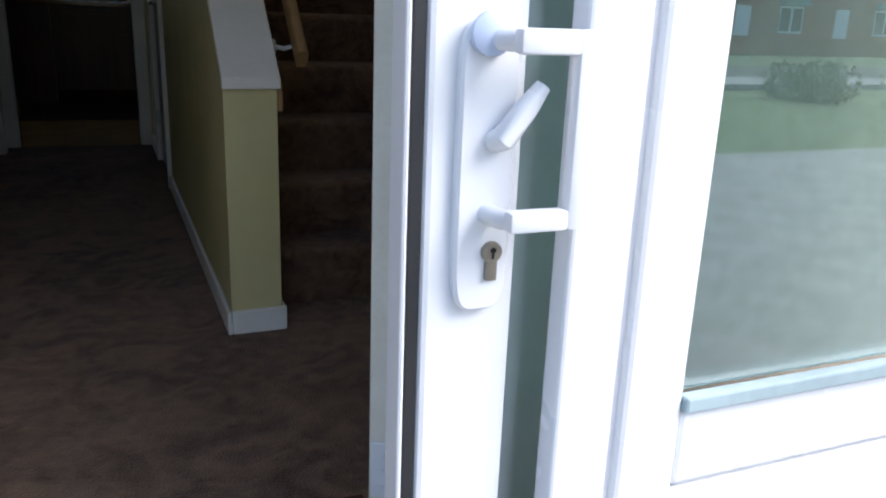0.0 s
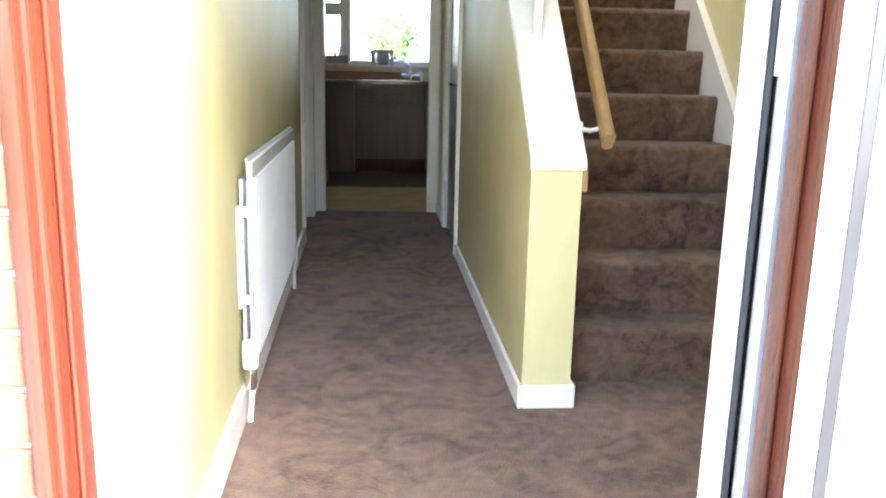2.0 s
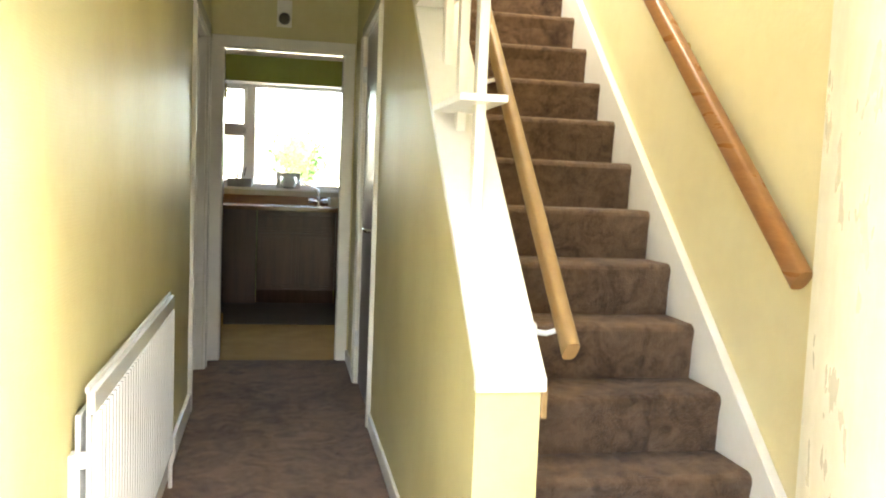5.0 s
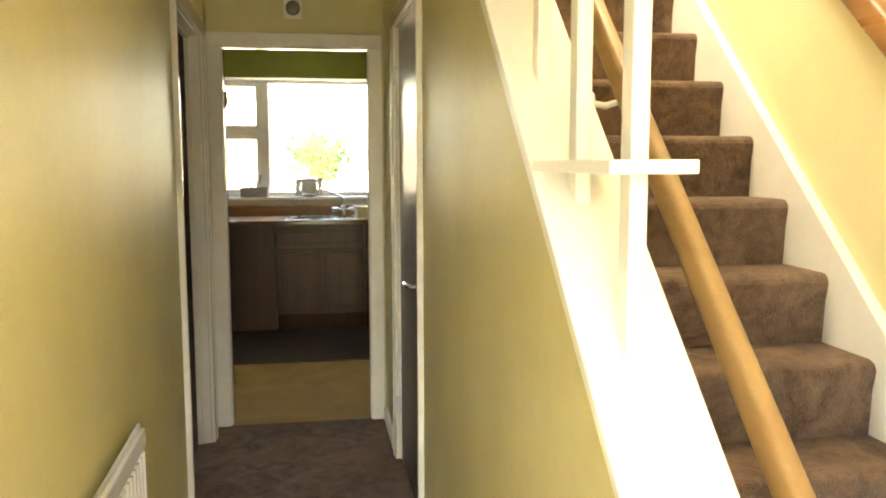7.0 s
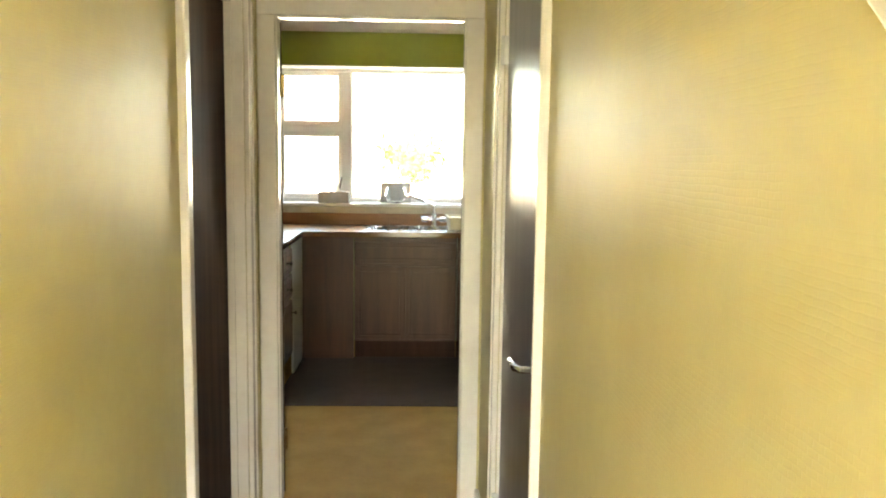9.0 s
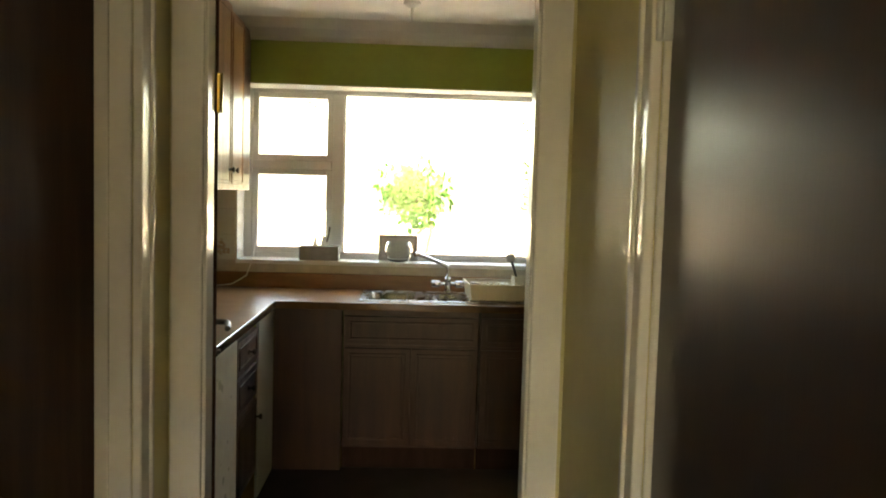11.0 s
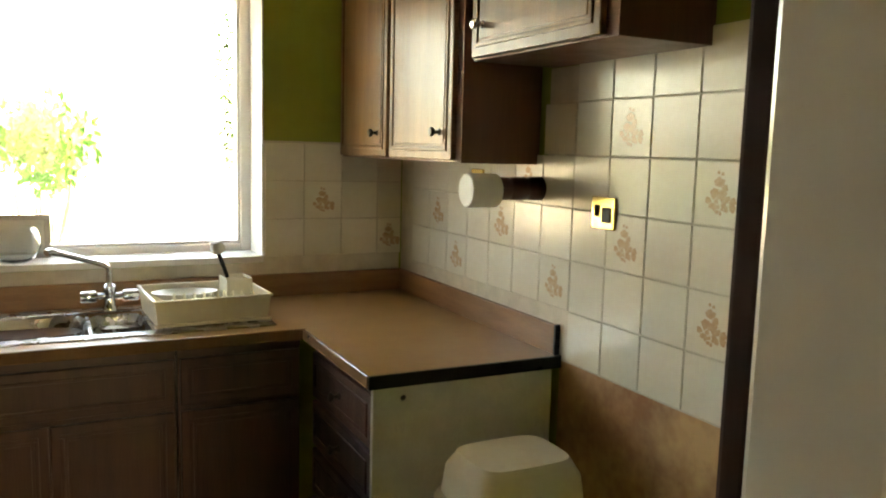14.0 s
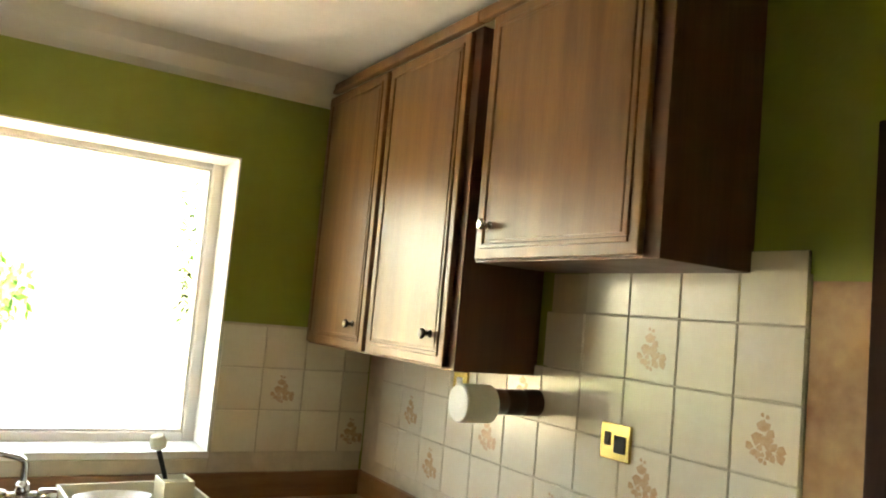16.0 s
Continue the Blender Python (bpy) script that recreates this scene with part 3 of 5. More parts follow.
for x0, x1, z0, z1, sash in ((PX[0], PX[1], 1.105, 1.617, 0.035), (PX[0], PX[1], 1.672, 2.083, 0.035), (PX[2], PX[3], 1.105, 2.083, 0.010)):
    p = part("sash", merge(B(x0, x0 + sash, FY0 + 0.01, FY1 - 0.005, z0, z1, 0.004), B(x1 - sash, x1, FY0 + 0.01, FY1 - 0.005, z0, z1, 0.004),
             B(x0 + sash, x1 - sash, FY0 + 0.01, FY1 - 0.005, z0, z0 + sash, 0.004), B(x0 + sash, x1 - sash, FY0 + 0.01, FY1 - 0.005, z1 - sash, z1, 0.004)), WHITE, w)
    g = part("pane", B(x0 + sash - 0.004, x1 - sash + 0.004, 9.3978, 9.4019, z0 + sash - 0.004, z1 - sash + 0.004), GLASS, w)
    g.visible_shadow = False
part("stay", tube([(-0.60, 9.3615, 1.15), (-0.60, 9.3304, 1.16), (-0.585, 9.3252, 1.21), (-0.575, 9.3201, 1.27)], 0.006), DARKMETAL, w, "dark metal window stay", True)
part("window_sill", B(WX0 - 0.0, WX1 + 0.0, 9.1646, FY0, WZ0 - 0.02, WZ0 + 0.006, 0.004), WHITE, w, "white painted inner sill")
part("reveal", B(WX1 - 0.006, WX1 + 0.0, 9.1708, FY0, WZ0 + 0.006, WZ1 - 0.006), CEIL, w)
part("reveal", B(WX0, WX0 + 0.006, 9.1708, FY0, WZ0 + 0.006, WZ1 - 0.006), CEIL, w)
part("reveal", B(WX0, WX1, 9.1708, FY0, WZ1 - 0.006, WZ1), CEIL, w)

# ---- stairs ----
RISE, GOING, Y1 = 0.183, 0.195, 2.945
st = thing("staircase", "steep carpeted staircase with white painted strings", "stairs", kind="structure")
for i in range(14):
    y, z = Y1 + GOING * i, RISE * (i + 1)
    r = 0.026
    pts = [(y + 0.014, z - RISE - 0.0), (y + 0.008, z - 0.07)] + [(y + r - r * 1.06 * math.sin(a), z - r + r * math.cos(a)) for a in [math.pi * (0.62 - k * 0.155) for k in range(5)]]
    pts += [(y + GOING + 0.02, z), (y + GOING + 0.02, z - RISE)]
    part("step", prism(pts, "x", 0.497, 1.252), STAIRCARPET, st)


def strip_on_slope(x0, x1, lo, hi, ya, yb, za, bev=0.003):
    """A sloping board between two offsets above the line z = za + SL (y - ya)."""
    return prism([(ya, za + lo), (yb, za + lo + SL * (yb - ya)), (yb, za + hi + SL * (yb - ya)), (ya, za + hi)], "x", x0, x1, bev)


part("string", merge(strip_on_slope(1.252, 1.285, -0.62, 0.125, 2.98, 5.6, 0.183), B(1.252, 1.285, 2.90, 2.98, 0.0, 0.30, 0.003)), WHITE, st, "white painted wall string")
part("string", strip_on_slope(0.480, 0.497, -0.62, 0.11, 2.98, 5.6, 0.183), WHITE, st, "white painted string")
# baseboard along the wall before the stairs
skirting("baseboard_stair_wall", 1.269, 1.287, 1.82, 2.90)
bal = thing("balustrade", "white painted capping with posts and stepped boards", "balustrade", RIGHT, kind="structure")
part("capping", merge(prism([(-0.012, 0.725), (1.845, 2.45), (1.83, 2.467), (1.80, 2.467), (-0.012, 0.752)], "x", -0.004, 0.156, 0.004), B(-0.004, 0.156, -0.016, 0.012, 0.718, 0.752, 0.004)), WHITE, bal)
for k in range(7):
    y = 0.355 + 0.232 * k
    zc = 0.745 + SL * y
    part("post", B(0.056, 0.083, y, y + 0.040, zc - 0.05, 2.45, 0.003), WHITE, bal)
    if k % 2 == 0 and zc + 0.34 < 2.4:
        up_ = 0.295 if k == 0 else 0.25
        part("board", B(-0.004, 0.120, y - 0.075, y + 0.285, zc + up_, zc + up_ + 0.019, 0.002), WHITE, bal)
part("fascia", prism([(-0.006, 0.655), (1.85, 2.395), (1.83, 2.445), (-0.006, 0.722)], "x", 0.1475, 0.163, 0.003), PINE, bal, "bare pine strip under the capping")
structure("trim_stairwell_edge", B(0.325, 0.50, 4.62, 6.2, 2.44, 2.56), WHITE, "white painted edge of the stairwell", category="trim")


def handrail(name, label, x, ya, yb, za, slope, mtl, wall_x, brackets, w=0.032, h=0.062):
    rail = thing(name, label, "handrail")
    pr = [(w * 0.5 * math.copysign(abs(math.cos(a)) ** 0.6, math.cos(a)), h * 0.5 * math.copysign(abs(math.sin(a)) ** 0.6, math.sin(a))) for a in (2 * math.pi * j / 20 for j in range(20))]
    bm = prism(pr, "y", 0, math.hypot(yb - ya, slope * (yb - ya)), 0)
    bm.transform(pose(x, ya, za, math.degrees(math.atan(slope))))
    part("rail", bm, mtl, rail, smooth=True)
    for y in brackets:
        z = za + slope * (y - ya)
        part("bracket", merge(tube([(wall_x, y, z - 0.055), ((x + wall_x) / 2, y, z - 0.06), (x, y, z - 0.05), (x, y, z - 0.02)], 0.007), lathe([(0.022, -0.004), (0.022, 0.003), (0.012, 0.006)], 16, pose(wall_x, y, z - 0.055, 0, 90 if wall_x < x else -90))), WHITE if mtl is PINE else BRASS, rail, "white bracket" if mtl is PINE else "brass bracket", True)
    return rail


handrail("handrail_pine", "light pine handrail beside the white capping", 0.560, 2.81, 5.3, 0.795, 0.945, PINE, 0.497, (2.90, 3.62, 4.4), 0.034, 0.064)
handrail("handrail_wall", "brown wooden handrail on the stair wall", 1.215, 2.93, 5.4, 0.955, 0.93, RAILWOOD, 1.284, (3.77, 4.9), 0.045, 0.07)

# ---- hall things ----
rad = thing("radiator", "white fluted panel radiator on the hall wall", "radiator", LEFT)
RY0, RY1, RZ0, RZ1 = 0.93, 2.27, 0.15, 0.73
N_FLUTE = 34
PITCH = (RY1 - RY0 - 0.05) / N_FLUTE
outline = [(0.030, RY0 + 0.002), (0.037, RY0 + 0.002)]
for k in range(N_FLUTE):
    y = RY0 + 0.025 + PITCH * k
    outline += [(0.037, y), (0.052, y + 0.007), (0.052, y + 0.017), (0.037, y + 0.024)]
outline += [(0.037, RY1 - 0.002), (0.030, RY1 - 0.002)]
part("panel", merge(prism(outline, "z", RZ0 + 0.025, RZ1 - 0.045), B(0.029, 0.046, RY0, RY1, RZ1 - 0.045, RZ1, 0.003), B(0.029, 0.046, RY0, RY1, RZ0, RZ0 + 0.025, 0.003)), WHITEWARE, rad)
part("top_edge", B(0.026, 0.034, RY0 - 0.003, RY1 + 0.003, RZ1 - 0.004, RZ1 + 0.012, 0.004), WHITEWARE, rad)
part("convector_fins", merge(*[B(0.0185, 0.030, RY0 + 0.05 + 0.03 * k, RY0 + 0.053 + 0.03 * k, RZ0 + 0.06, RZ1 - 0.06) for k in range(41)]), WHITEWARE, rad)
part("rear_panel", B(0.009, 0.019, RY0 - 0.004, RY1, RZ0 + 0.045, RZ1 - 0.045, 0.003), WHITEWARE, rad)
for y in (RY0 + 0.01, RY1 - 0.16):
    part("bracket", merge(B(0.0, 0.010, y - 0.03, y + 0.005, RZ0 + 0.17, RZ1 - 0.12, 0.002), B(0.008, 0.030, y - 0.02, y - 0.005, 0.58, 0.61), B(0.008, 0.030, y - 0.02, y - 0.005, 0.33, 0.36)), WHITEWARE, rad, "white wall bracket")
part("valve", merge(lathe([(0.018, 0.16), (0.023, 0.165), (0.024, 0.225), (0.02, 0.24), (0.0, 0.243)], 18, pose(0.034, RY0 - 0.055, 0)), tube([(0.034, RY0 - 0.055, 0.145), (0.034, RY0, 0.145)], 0.012)), UPVC, rad, "white thermostatic valve", True)
part("valve_body", lathe([(0.014, 0.10), (0.017, 0.115), (0.017, 0.15), (0.014, 0.162)], 12, pose(0.034, RY0 - 0.055, 0)), CHROME, rad, "chrome valve body", True)
part("pipe", tube([(0.034, RY0 - 0.055, 0.11), (0.034, RY0 - 0.055, 0.06), (0.030, RY0 - 0.055, 0.03), (0.028, RY0 - 0.055, 0.0)], 0.008), WHITE, rad, "white painted pipe", True)
part("valve", merge(lathe([(0.014, 0.10), (0.017, 0.12), (0.017, 0.18), (0.012, 0.19)], 12, pose(0.034, RY1 + 0.04, 0)), tube([(0.034, RY1 + 0.04, 0.145), (0.034, RY1, 0.145)], 0.01), tube([(0.034, RY1 + 0.04, 0.11), (0.034, RY1 + 0.04, 0.0)], 0.008)), WHITE, rad, "white painted lockshield valve", True)

th = thing("thermostat", "small white wall thermostat on yellow wallpaper", "thermostat", LEFT @ pose(0, 0.335, 1.266))
part("body", B(0, 0.028, 0, 0.085, 0, 0.088, 0.004), UPVC, th)
part("dial", merge(B(0.028, 0.031, 0.02, 0.038, 0.025, 0.065, 0.001), B(0.028, 0.031, 0.046, 0.064, 0.022, 0.062, 0.001)), WHITEWARE, th, "grey tinted switch")

al = thing("alarm_sensor", "small round dark sensor on a cream plate", "sensor", pose(-0.168, 6.245, 2.157))
part("sensor", lathe([(0.036, 0), (0.036, 0.02), (0.03, 0.034), (0.0, 0.038)], 24, pose(0, -0.006, 0, 90)), DARKMETAL, al, "round dark sensor", True)
part("back_plate", B(-0.045, 0.045, -0.008, 0, -0.05, 0.115, 0.003), CREAMPAINT, al)


def doormat():
    m = thing("doormat", "rust-red doormat with cream flowers and dark outlines", "doormat", pose(0.050, 1.478, 0, 0, 0, -1.8))
    part("base", B(-0.395, 0.395, -0.14, 0.375, 0, 0.012, 0.005), MATRED, m)

    def petal(bm, cx, cy, ang, r0, r1, w, steps=7):
        pts = []
        for k in range(steps + 1):
            f = k / steps
            pts.append((r0 + (r1 - r0) * f, w * math.sin(math.pi * min(1, f * 0.92 + 0.06)) * (1 - 0.25 * f)))
        outline = pts + [(a, -b) for a, b in reversed(pts)]
        c, s = math.cos(ang), math.sin(ang)
        vs = [bm.verts.new((cx + c * a - s * b, cy + s * a + c * b, 0)) for a, b in outline]
        bm.faces.new(vs)

    def flat(bm, z0, z1):
        r = bmesh.ops.extrude_face_region(bm, geom=bm.faces[:])
        for v in bm.verts:
            v.co.z = z0
        for g in r["geom"]:
            if isinstance(g, bmesh.types.BMVert):
                g.co.z = z1
        bmesh.ops.recalc_face_normals(bm, faces=bm.faces)
        return bm
    def shape(bm, pts):
        bm.faces.new([bm.verts.new((x, y, 0)) for x, y in pts])
        return bm
    cx, cy = 0.0, 0.195
    rays = ((0, 0.150), (14, 0.132), (31, 0.196), (38, 0.178), (48, 0.132), (60, 0.136), (70, 0.114), (80, 0.142), (87, 0.150))
    ring = [(a, r) for a, r in rays] + [(180 - a, r) for a, r in reversed(rays)]
    ring += [(360 - a, r) for a, r in reversed(ring) if a not in (0, 180)]
    part("flower", flat(shape(bmesh.new(), [(cx + r * math.cos(radians(a)), cy + 0.92 * r * math.sin(radians(a))) for a, r in ring]), 0.0110, 0.0130), MATCREAM, m, "cream woven flower")
    for k in range(18):
        bm = bmesh.new()
        petal(bm, cx, cy, 2 * math.pi * k / 18, 0.066, 0.125 if k % 9 else 0.112, 0.0042)
        part("outline", flat(bm, 0.0120, 0.0140), MATDARK, m, "dark woven petal line")
    part("diamond_outline", tube([(cx + 0.058, cy, 0.0130), (cx, cy + 0.052, 0.0130), (cx - 0.058, cy, 0.0130), (cx, cy - 0.052, 0.0130), (cx + 0.058, cy, 0.0130)], 0.0035, 6), MATDARK, m, "dark woven diamond")
    part("diamond", flat(shape(bmesh.new(), [(cx + 0.034, cy), (cx, cy + 0.030), (cx - 0.034, cy), (cx, cy - 0.030)]), 0.0120, 0.0142), MATGOLD, m, "gold woven diamond")
    for sx in (-1, 1):
        fan = [(0.12, 0.016), (0.155, 0.022), (0.185, 0.052), (0.198, 0.045), (0.212, 0.068), (0.245, 0.074), (0.232, 0.052), (0.236, 0.02)]
        fan += [(x, -y) for x, y in reversed(fan)]
        part("leaf", flat(shape(bmesh.new(), [(sx * x, cy + y) for x, y in fan]), 0.0105, 0.0125), MATFAN, m, "beige woven fan leaf")
        bm = shape(bmesh.new(), [(sx * 0.282 + r * math.cos(q), cy - 0.004 + r * math.sin(q)) for q, r in ((math.pi * k / 24, 0.042 + 0.014 * abs(math.sin(math.pi * k / 6))) for k in range(48))])
        part("flower", flat(bm, 0.0115, 0.0136), MATCREAM, m, "cream woven flower")
        bm = bmesh.new()
        for k in range(8):
            petal(bm, sx * 0.282, cy - 0.004, 2 * math.pi * k / 8, 0.018, 0.044 if k % 2 == 0 else 0.030, 0.0022)
        part("outline", flat(bm, 0.0125, 0.0145), MATDARK, m, "dark woven petal lines")
        part("gold_centre", flat(shape(bmesh.new(), [(sx * 0.282 + 0.012 * math.cos(q), cy - 0.004 + 0.012 * math.sin(q)) for q in (k * math.pi / 4 for k in range(8))]), 0.0125, 0.0150), MATGOLD, m, "gold woven centre")
        bm = bmesh.new()
        petal(bm, sx * 0.388, cy - 0.004, 0.0 if sx < 0 else math.pi, 0.0, 0.058, 0.022)
        part("gold_petal", flat(bm, 0.0125, 0.0152), MATGOLD, m, "gold woven petal")
    for sx in (-1, 1):
        for x0, y0, s in ((0.30, 0.318, 1), (0.17, 0.318, -1)):
            pth = []
            for k in range(26):
                a = 0.5 + k * 0.27
                r = 0.028 * (1 - k / 30)
                pth.append((sx * (x0 + s * r * math.cos(a)), y0 + r * math.sin(a), 0.0135))
            pth = [(sx * (x0 - s * 0.03), y0 - 0.075, 0.0135), (sx * (x0 + s * 0.015), y0 - 0.03, 0.0135)] + pth
            part("scroll", tube(pth, 0.0032, 6), MATCREAM, m, "cream woven scroll")


doormat()

# ---- kitchen ----
CZ = 0.91
wt = thing("worktop", "brown laminate worktop with black edging", "worktop")
for a in ((-1.398, -0.772, 7.1646, 8.5739), (0.700, 1.308, 7.9832, 8.5739), (-1.398, -0.335, 8.5739, 9.1729), (0.27, 1.308, 8.5739, 9.1729), (-0.335, 0.27, 8.5739, 8.6568), (-0.335, 0.27, 9.0921, 9.1729)):
    part("slab", B(*a, CZ - 0.032, CZ), WORKTOP, wt)
for a in ((-0.774, -0.766, 7.1646, 8.5656), (-0.774, 0.707, 8.5656, 8.5739), (0.693, 0.701, 7.9832, 8.5656)):
    part("edging", B(*a, CZ - 0.036, CZ + 0.002, 0.004, 3), GLOSSEDGE, wt, "glossy rounded front edging")
for a in ((0.695, 1.306, 7.9729, 7.9832), (-1.398, -0.768, 7.1542, 7.1646)):
    part("edging", B(*a, CZ - 0.036, CZ + 0.002, 0.003), BLACKEDGE, wt, "black end edging")
up = thing("upstand", "brown wooden upstand behind the worktop", "upstand")
part("strip", B(-1.398, 1.308, 9.1522, 9.1739, CZ, 1.0, 0.004), UPSTAND, up)
part("strip", B(1.288, 1.309, 7.9936, 9.1501, CZ, 1.0, 0.004), UPSTAND, up)
part("end_cap", B(1.286, 1.3085, 7.984, 7.9936, CZ, 1.003, 0.003), BLACKEDGE, up, "black end cap")
part("strip", B(-1.389, -1.368, 7.1646, 9.1501, CZ, 1.0, 0.004), UPSTAND, up)


def panel_door(parent, w, h, m, mtl, knob=None, name="door", lab="", knob_mtl=DARKMETAL):
    """A framed cabinet door lying in local x (width) and z (height), its face towards -y."""
    dr = part(name, B(0.002, w - 0.002, -0.018, 0.0, 0.002, h - 0.002, 0.004), mtl, parent, lab)
    dr.matrix_local = m
    e = 0.028
    fr = merge(B(e, w - e, -0.0225, -0.016, e, e + 0.012, 0.003), B(e, w - e, -0.0225, -0.016, h - e - 0.012, h - e, 0.003), B(e, e + 0.012, -0.0225, -0.016, e + 0.012, h - e - 0.012, 0.003), B(w - e - 0.012, w - e, -0.0225, -0.016, e + 0.012, h - e - 0.012, 0.003))
    part("moulding", fr, mtl, dr)
    if h > 0.3:
        part("raised_panel", B(e + 0.02, w - e - 0.02, -0.0205, -0.017, e + 0.02, h - e - 0.02, 0.002), mtl, dr)
    if knob:
        part("knob", lathe([(0.012, 0), (0.011, 0.004), (0.005, 0.008), (0.005, 0.018), (0.013, 0.024), (0.015, 0.030), (0.010, 0.035), (0.0, 0.036)], 16, pose(knob[0], -0.018, knob[1], 90)), knob_mtl, dr, "turned dark metal knob", True)
    return dr


# wall cupboards on the east wall; local x runs towards -y there
wu = thing("wall_cupboard_tall", "stained oak double wall cupboard above the worktop", "cupboard", group="wall cupboards")
part("body", B(1.037, 1.308, 8.1387, 9.1708, 1.47, 2.40, 0.002), OAKSIDE, wu)
panel_door(wu, 0.48, 0.915, pose(1.035, 9.1439, 1.475, 0, 0, -90), OAK, (0.40, 0.085), lab="panelled oak door")
panel_door(wu, 0.475, 0.915, pose(1.035, 8.6413, 1.475, 0, 0, -90), OAK, (0.40, 0.085), lab="panelled oak door")
part("cornice", B(1.010, 1.037, 8.1283, 9.1708, 2.40, 2.435, 0.006), OAK, wu)
wu = thing("wall_cupboard_short", "stained oak single-door wall cupboard above the tiles", "cupboard", group="wall cupboards")
part("body", B(1.037, 1.308, 7.4495, 8.0817, 1.755, 2.40, 0.002), OAKSIDE, wu)
panel_door(wu, 0.575, 0.64, pose(1.035, 8.061, 1.758, 0, 0, -90), OAK, (0.065, 0.085), lab="panelled oak door", knob_mtl=STEEL)
part("cornice", B(1.010, 1.037, 7.4444, 8.1283, 2.40, 2.435, 0.006), OAK, wu)
# wall cupboards on the west wall
for y0, y1, xf, lab in ((7.2682, 7.89, -1.01, "stained oak wall cupboard beside the kitchen door"), (7.8931, 8.5117, -1.01, "stained oak wall cupboard over the worktop")):
    wu = thing("wall_cupboard_west", lab, "cupboard", group="wall cupboards")
    part("body", B(-1.398, xf, y0, y1, 1.48, 2.40, 0.002), OAKSIDE, wu)
    panel_door(wu, y1 - y0, 0.915, pose(xf + 0.002, y0, 1.482, 0, 0, 90), OAK, (y1 - y0 - 0.06, 0.10), lab="panelled oak door")
wu = thing("wall_cupboard_corner", "narrow stained oak corner cupboard beside the window", "cupboard", group="wall cupboards")
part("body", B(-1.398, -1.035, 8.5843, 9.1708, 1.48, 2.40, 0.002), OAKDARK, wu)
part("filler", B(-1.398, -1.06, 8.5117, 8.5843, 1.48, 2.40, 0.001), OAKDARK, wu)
panel_door(wu, 0.32, 0.915, pose(-1.033, 8.5946, 1.482, 0, 0, 90), OAK, (0.06, 0.10), lab="panelled oak door")


def base_unit(name, label, m, w, drawers=1, knobs=True, depth=0.53):
    """A base cabinet; local x along its front, front towards -y, standing on z = 0."""
    u = thing(name, label, "base cabinet", m, group="base cabinets")
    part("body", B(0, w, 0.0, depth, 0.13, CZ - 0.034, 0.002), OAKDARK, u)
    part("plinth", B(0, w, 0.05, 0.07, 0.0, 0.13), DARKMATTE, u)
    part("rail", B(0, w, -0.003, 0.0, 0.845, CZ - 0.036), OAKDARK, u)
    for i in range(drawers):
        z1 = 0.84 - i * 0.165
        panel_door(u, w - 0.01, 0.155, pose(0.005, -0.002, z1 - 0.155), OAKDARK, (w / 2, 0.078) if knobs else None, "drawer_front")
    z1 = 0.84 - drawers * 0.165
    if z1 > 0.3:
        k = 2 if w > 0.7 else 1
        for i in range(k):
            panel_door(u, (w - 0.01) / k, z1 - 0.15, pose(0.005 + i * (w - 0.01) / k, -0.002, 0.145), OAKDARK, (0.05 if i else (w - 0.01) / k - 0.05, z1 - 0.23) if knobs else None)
    return u


base_unit("base_cabinet_sink", "dark oak sink cabinet with false drawer fronts", pose(-0.42, 8.6206, 0), 0.72, knobs=False)
base_unit("base_cabinet", "dark oak base cabinet beside the sink", pose(0.305, 8.6206, 0), 0.395, knobs=False)
u = thing("corner_filler", "plain pale grey corner panel under the worktop", "panel")
part("panel", B(-0.80, -0.785, 8.2216, 8.6154, 0.0, CZ - 0.036, 0.002), WHITEWARE, u)
u = thing("corner_post", "dark oak corner filler beside the sink cabinet", "panel")
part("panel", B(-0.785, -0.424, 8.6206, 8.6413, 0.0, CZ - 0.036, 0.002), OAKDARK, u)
base_unit("drawer_cabinet", "dark oak cabinet with drawers under the worktop", pose(-0.805, 7.7656, 0, 0, 0, 90), 0.43, drawers=2)
u = thing("appliance", "cream under-counter appliance beside the drawers", "appliance")
part("body", B(-1.36, -0.80, 7.1853, 7.7552, 0.02, CZ - 0.04, 0.008), CREAMPAINT, u)
part("door", B(-0.80, -0.782, 7.1905, 7.7501, 0.06, CZ - 0.05, 0.006), CREAMPAINT, u)
base_unit("drawer_cabinet", "dark oak drawer cabinet at the worktop's end", pose(0.745, 8.5636, 0, 0, 0, -90), 0.54, drawers=3)
u = thing("end_panel", "cream painted end panel of the worktop run", "panel")
part("panel", B(0.712, 1.282, 7.9853, 8.0019, 0.0, CZ - 0.036, 0.002), CREAMPAINT, u)
part("screw_cover", lathe([(0.008, 0), (0.006, 0.003), (0, 0.0035)], 12, pose(0.80, 7.9853, 0.84, 90)), DARKMETAL, u, "dark screw cover", True)

# sink
sk = thing("sink", "stainless steel inset sink with one and a half bowls", "sink")


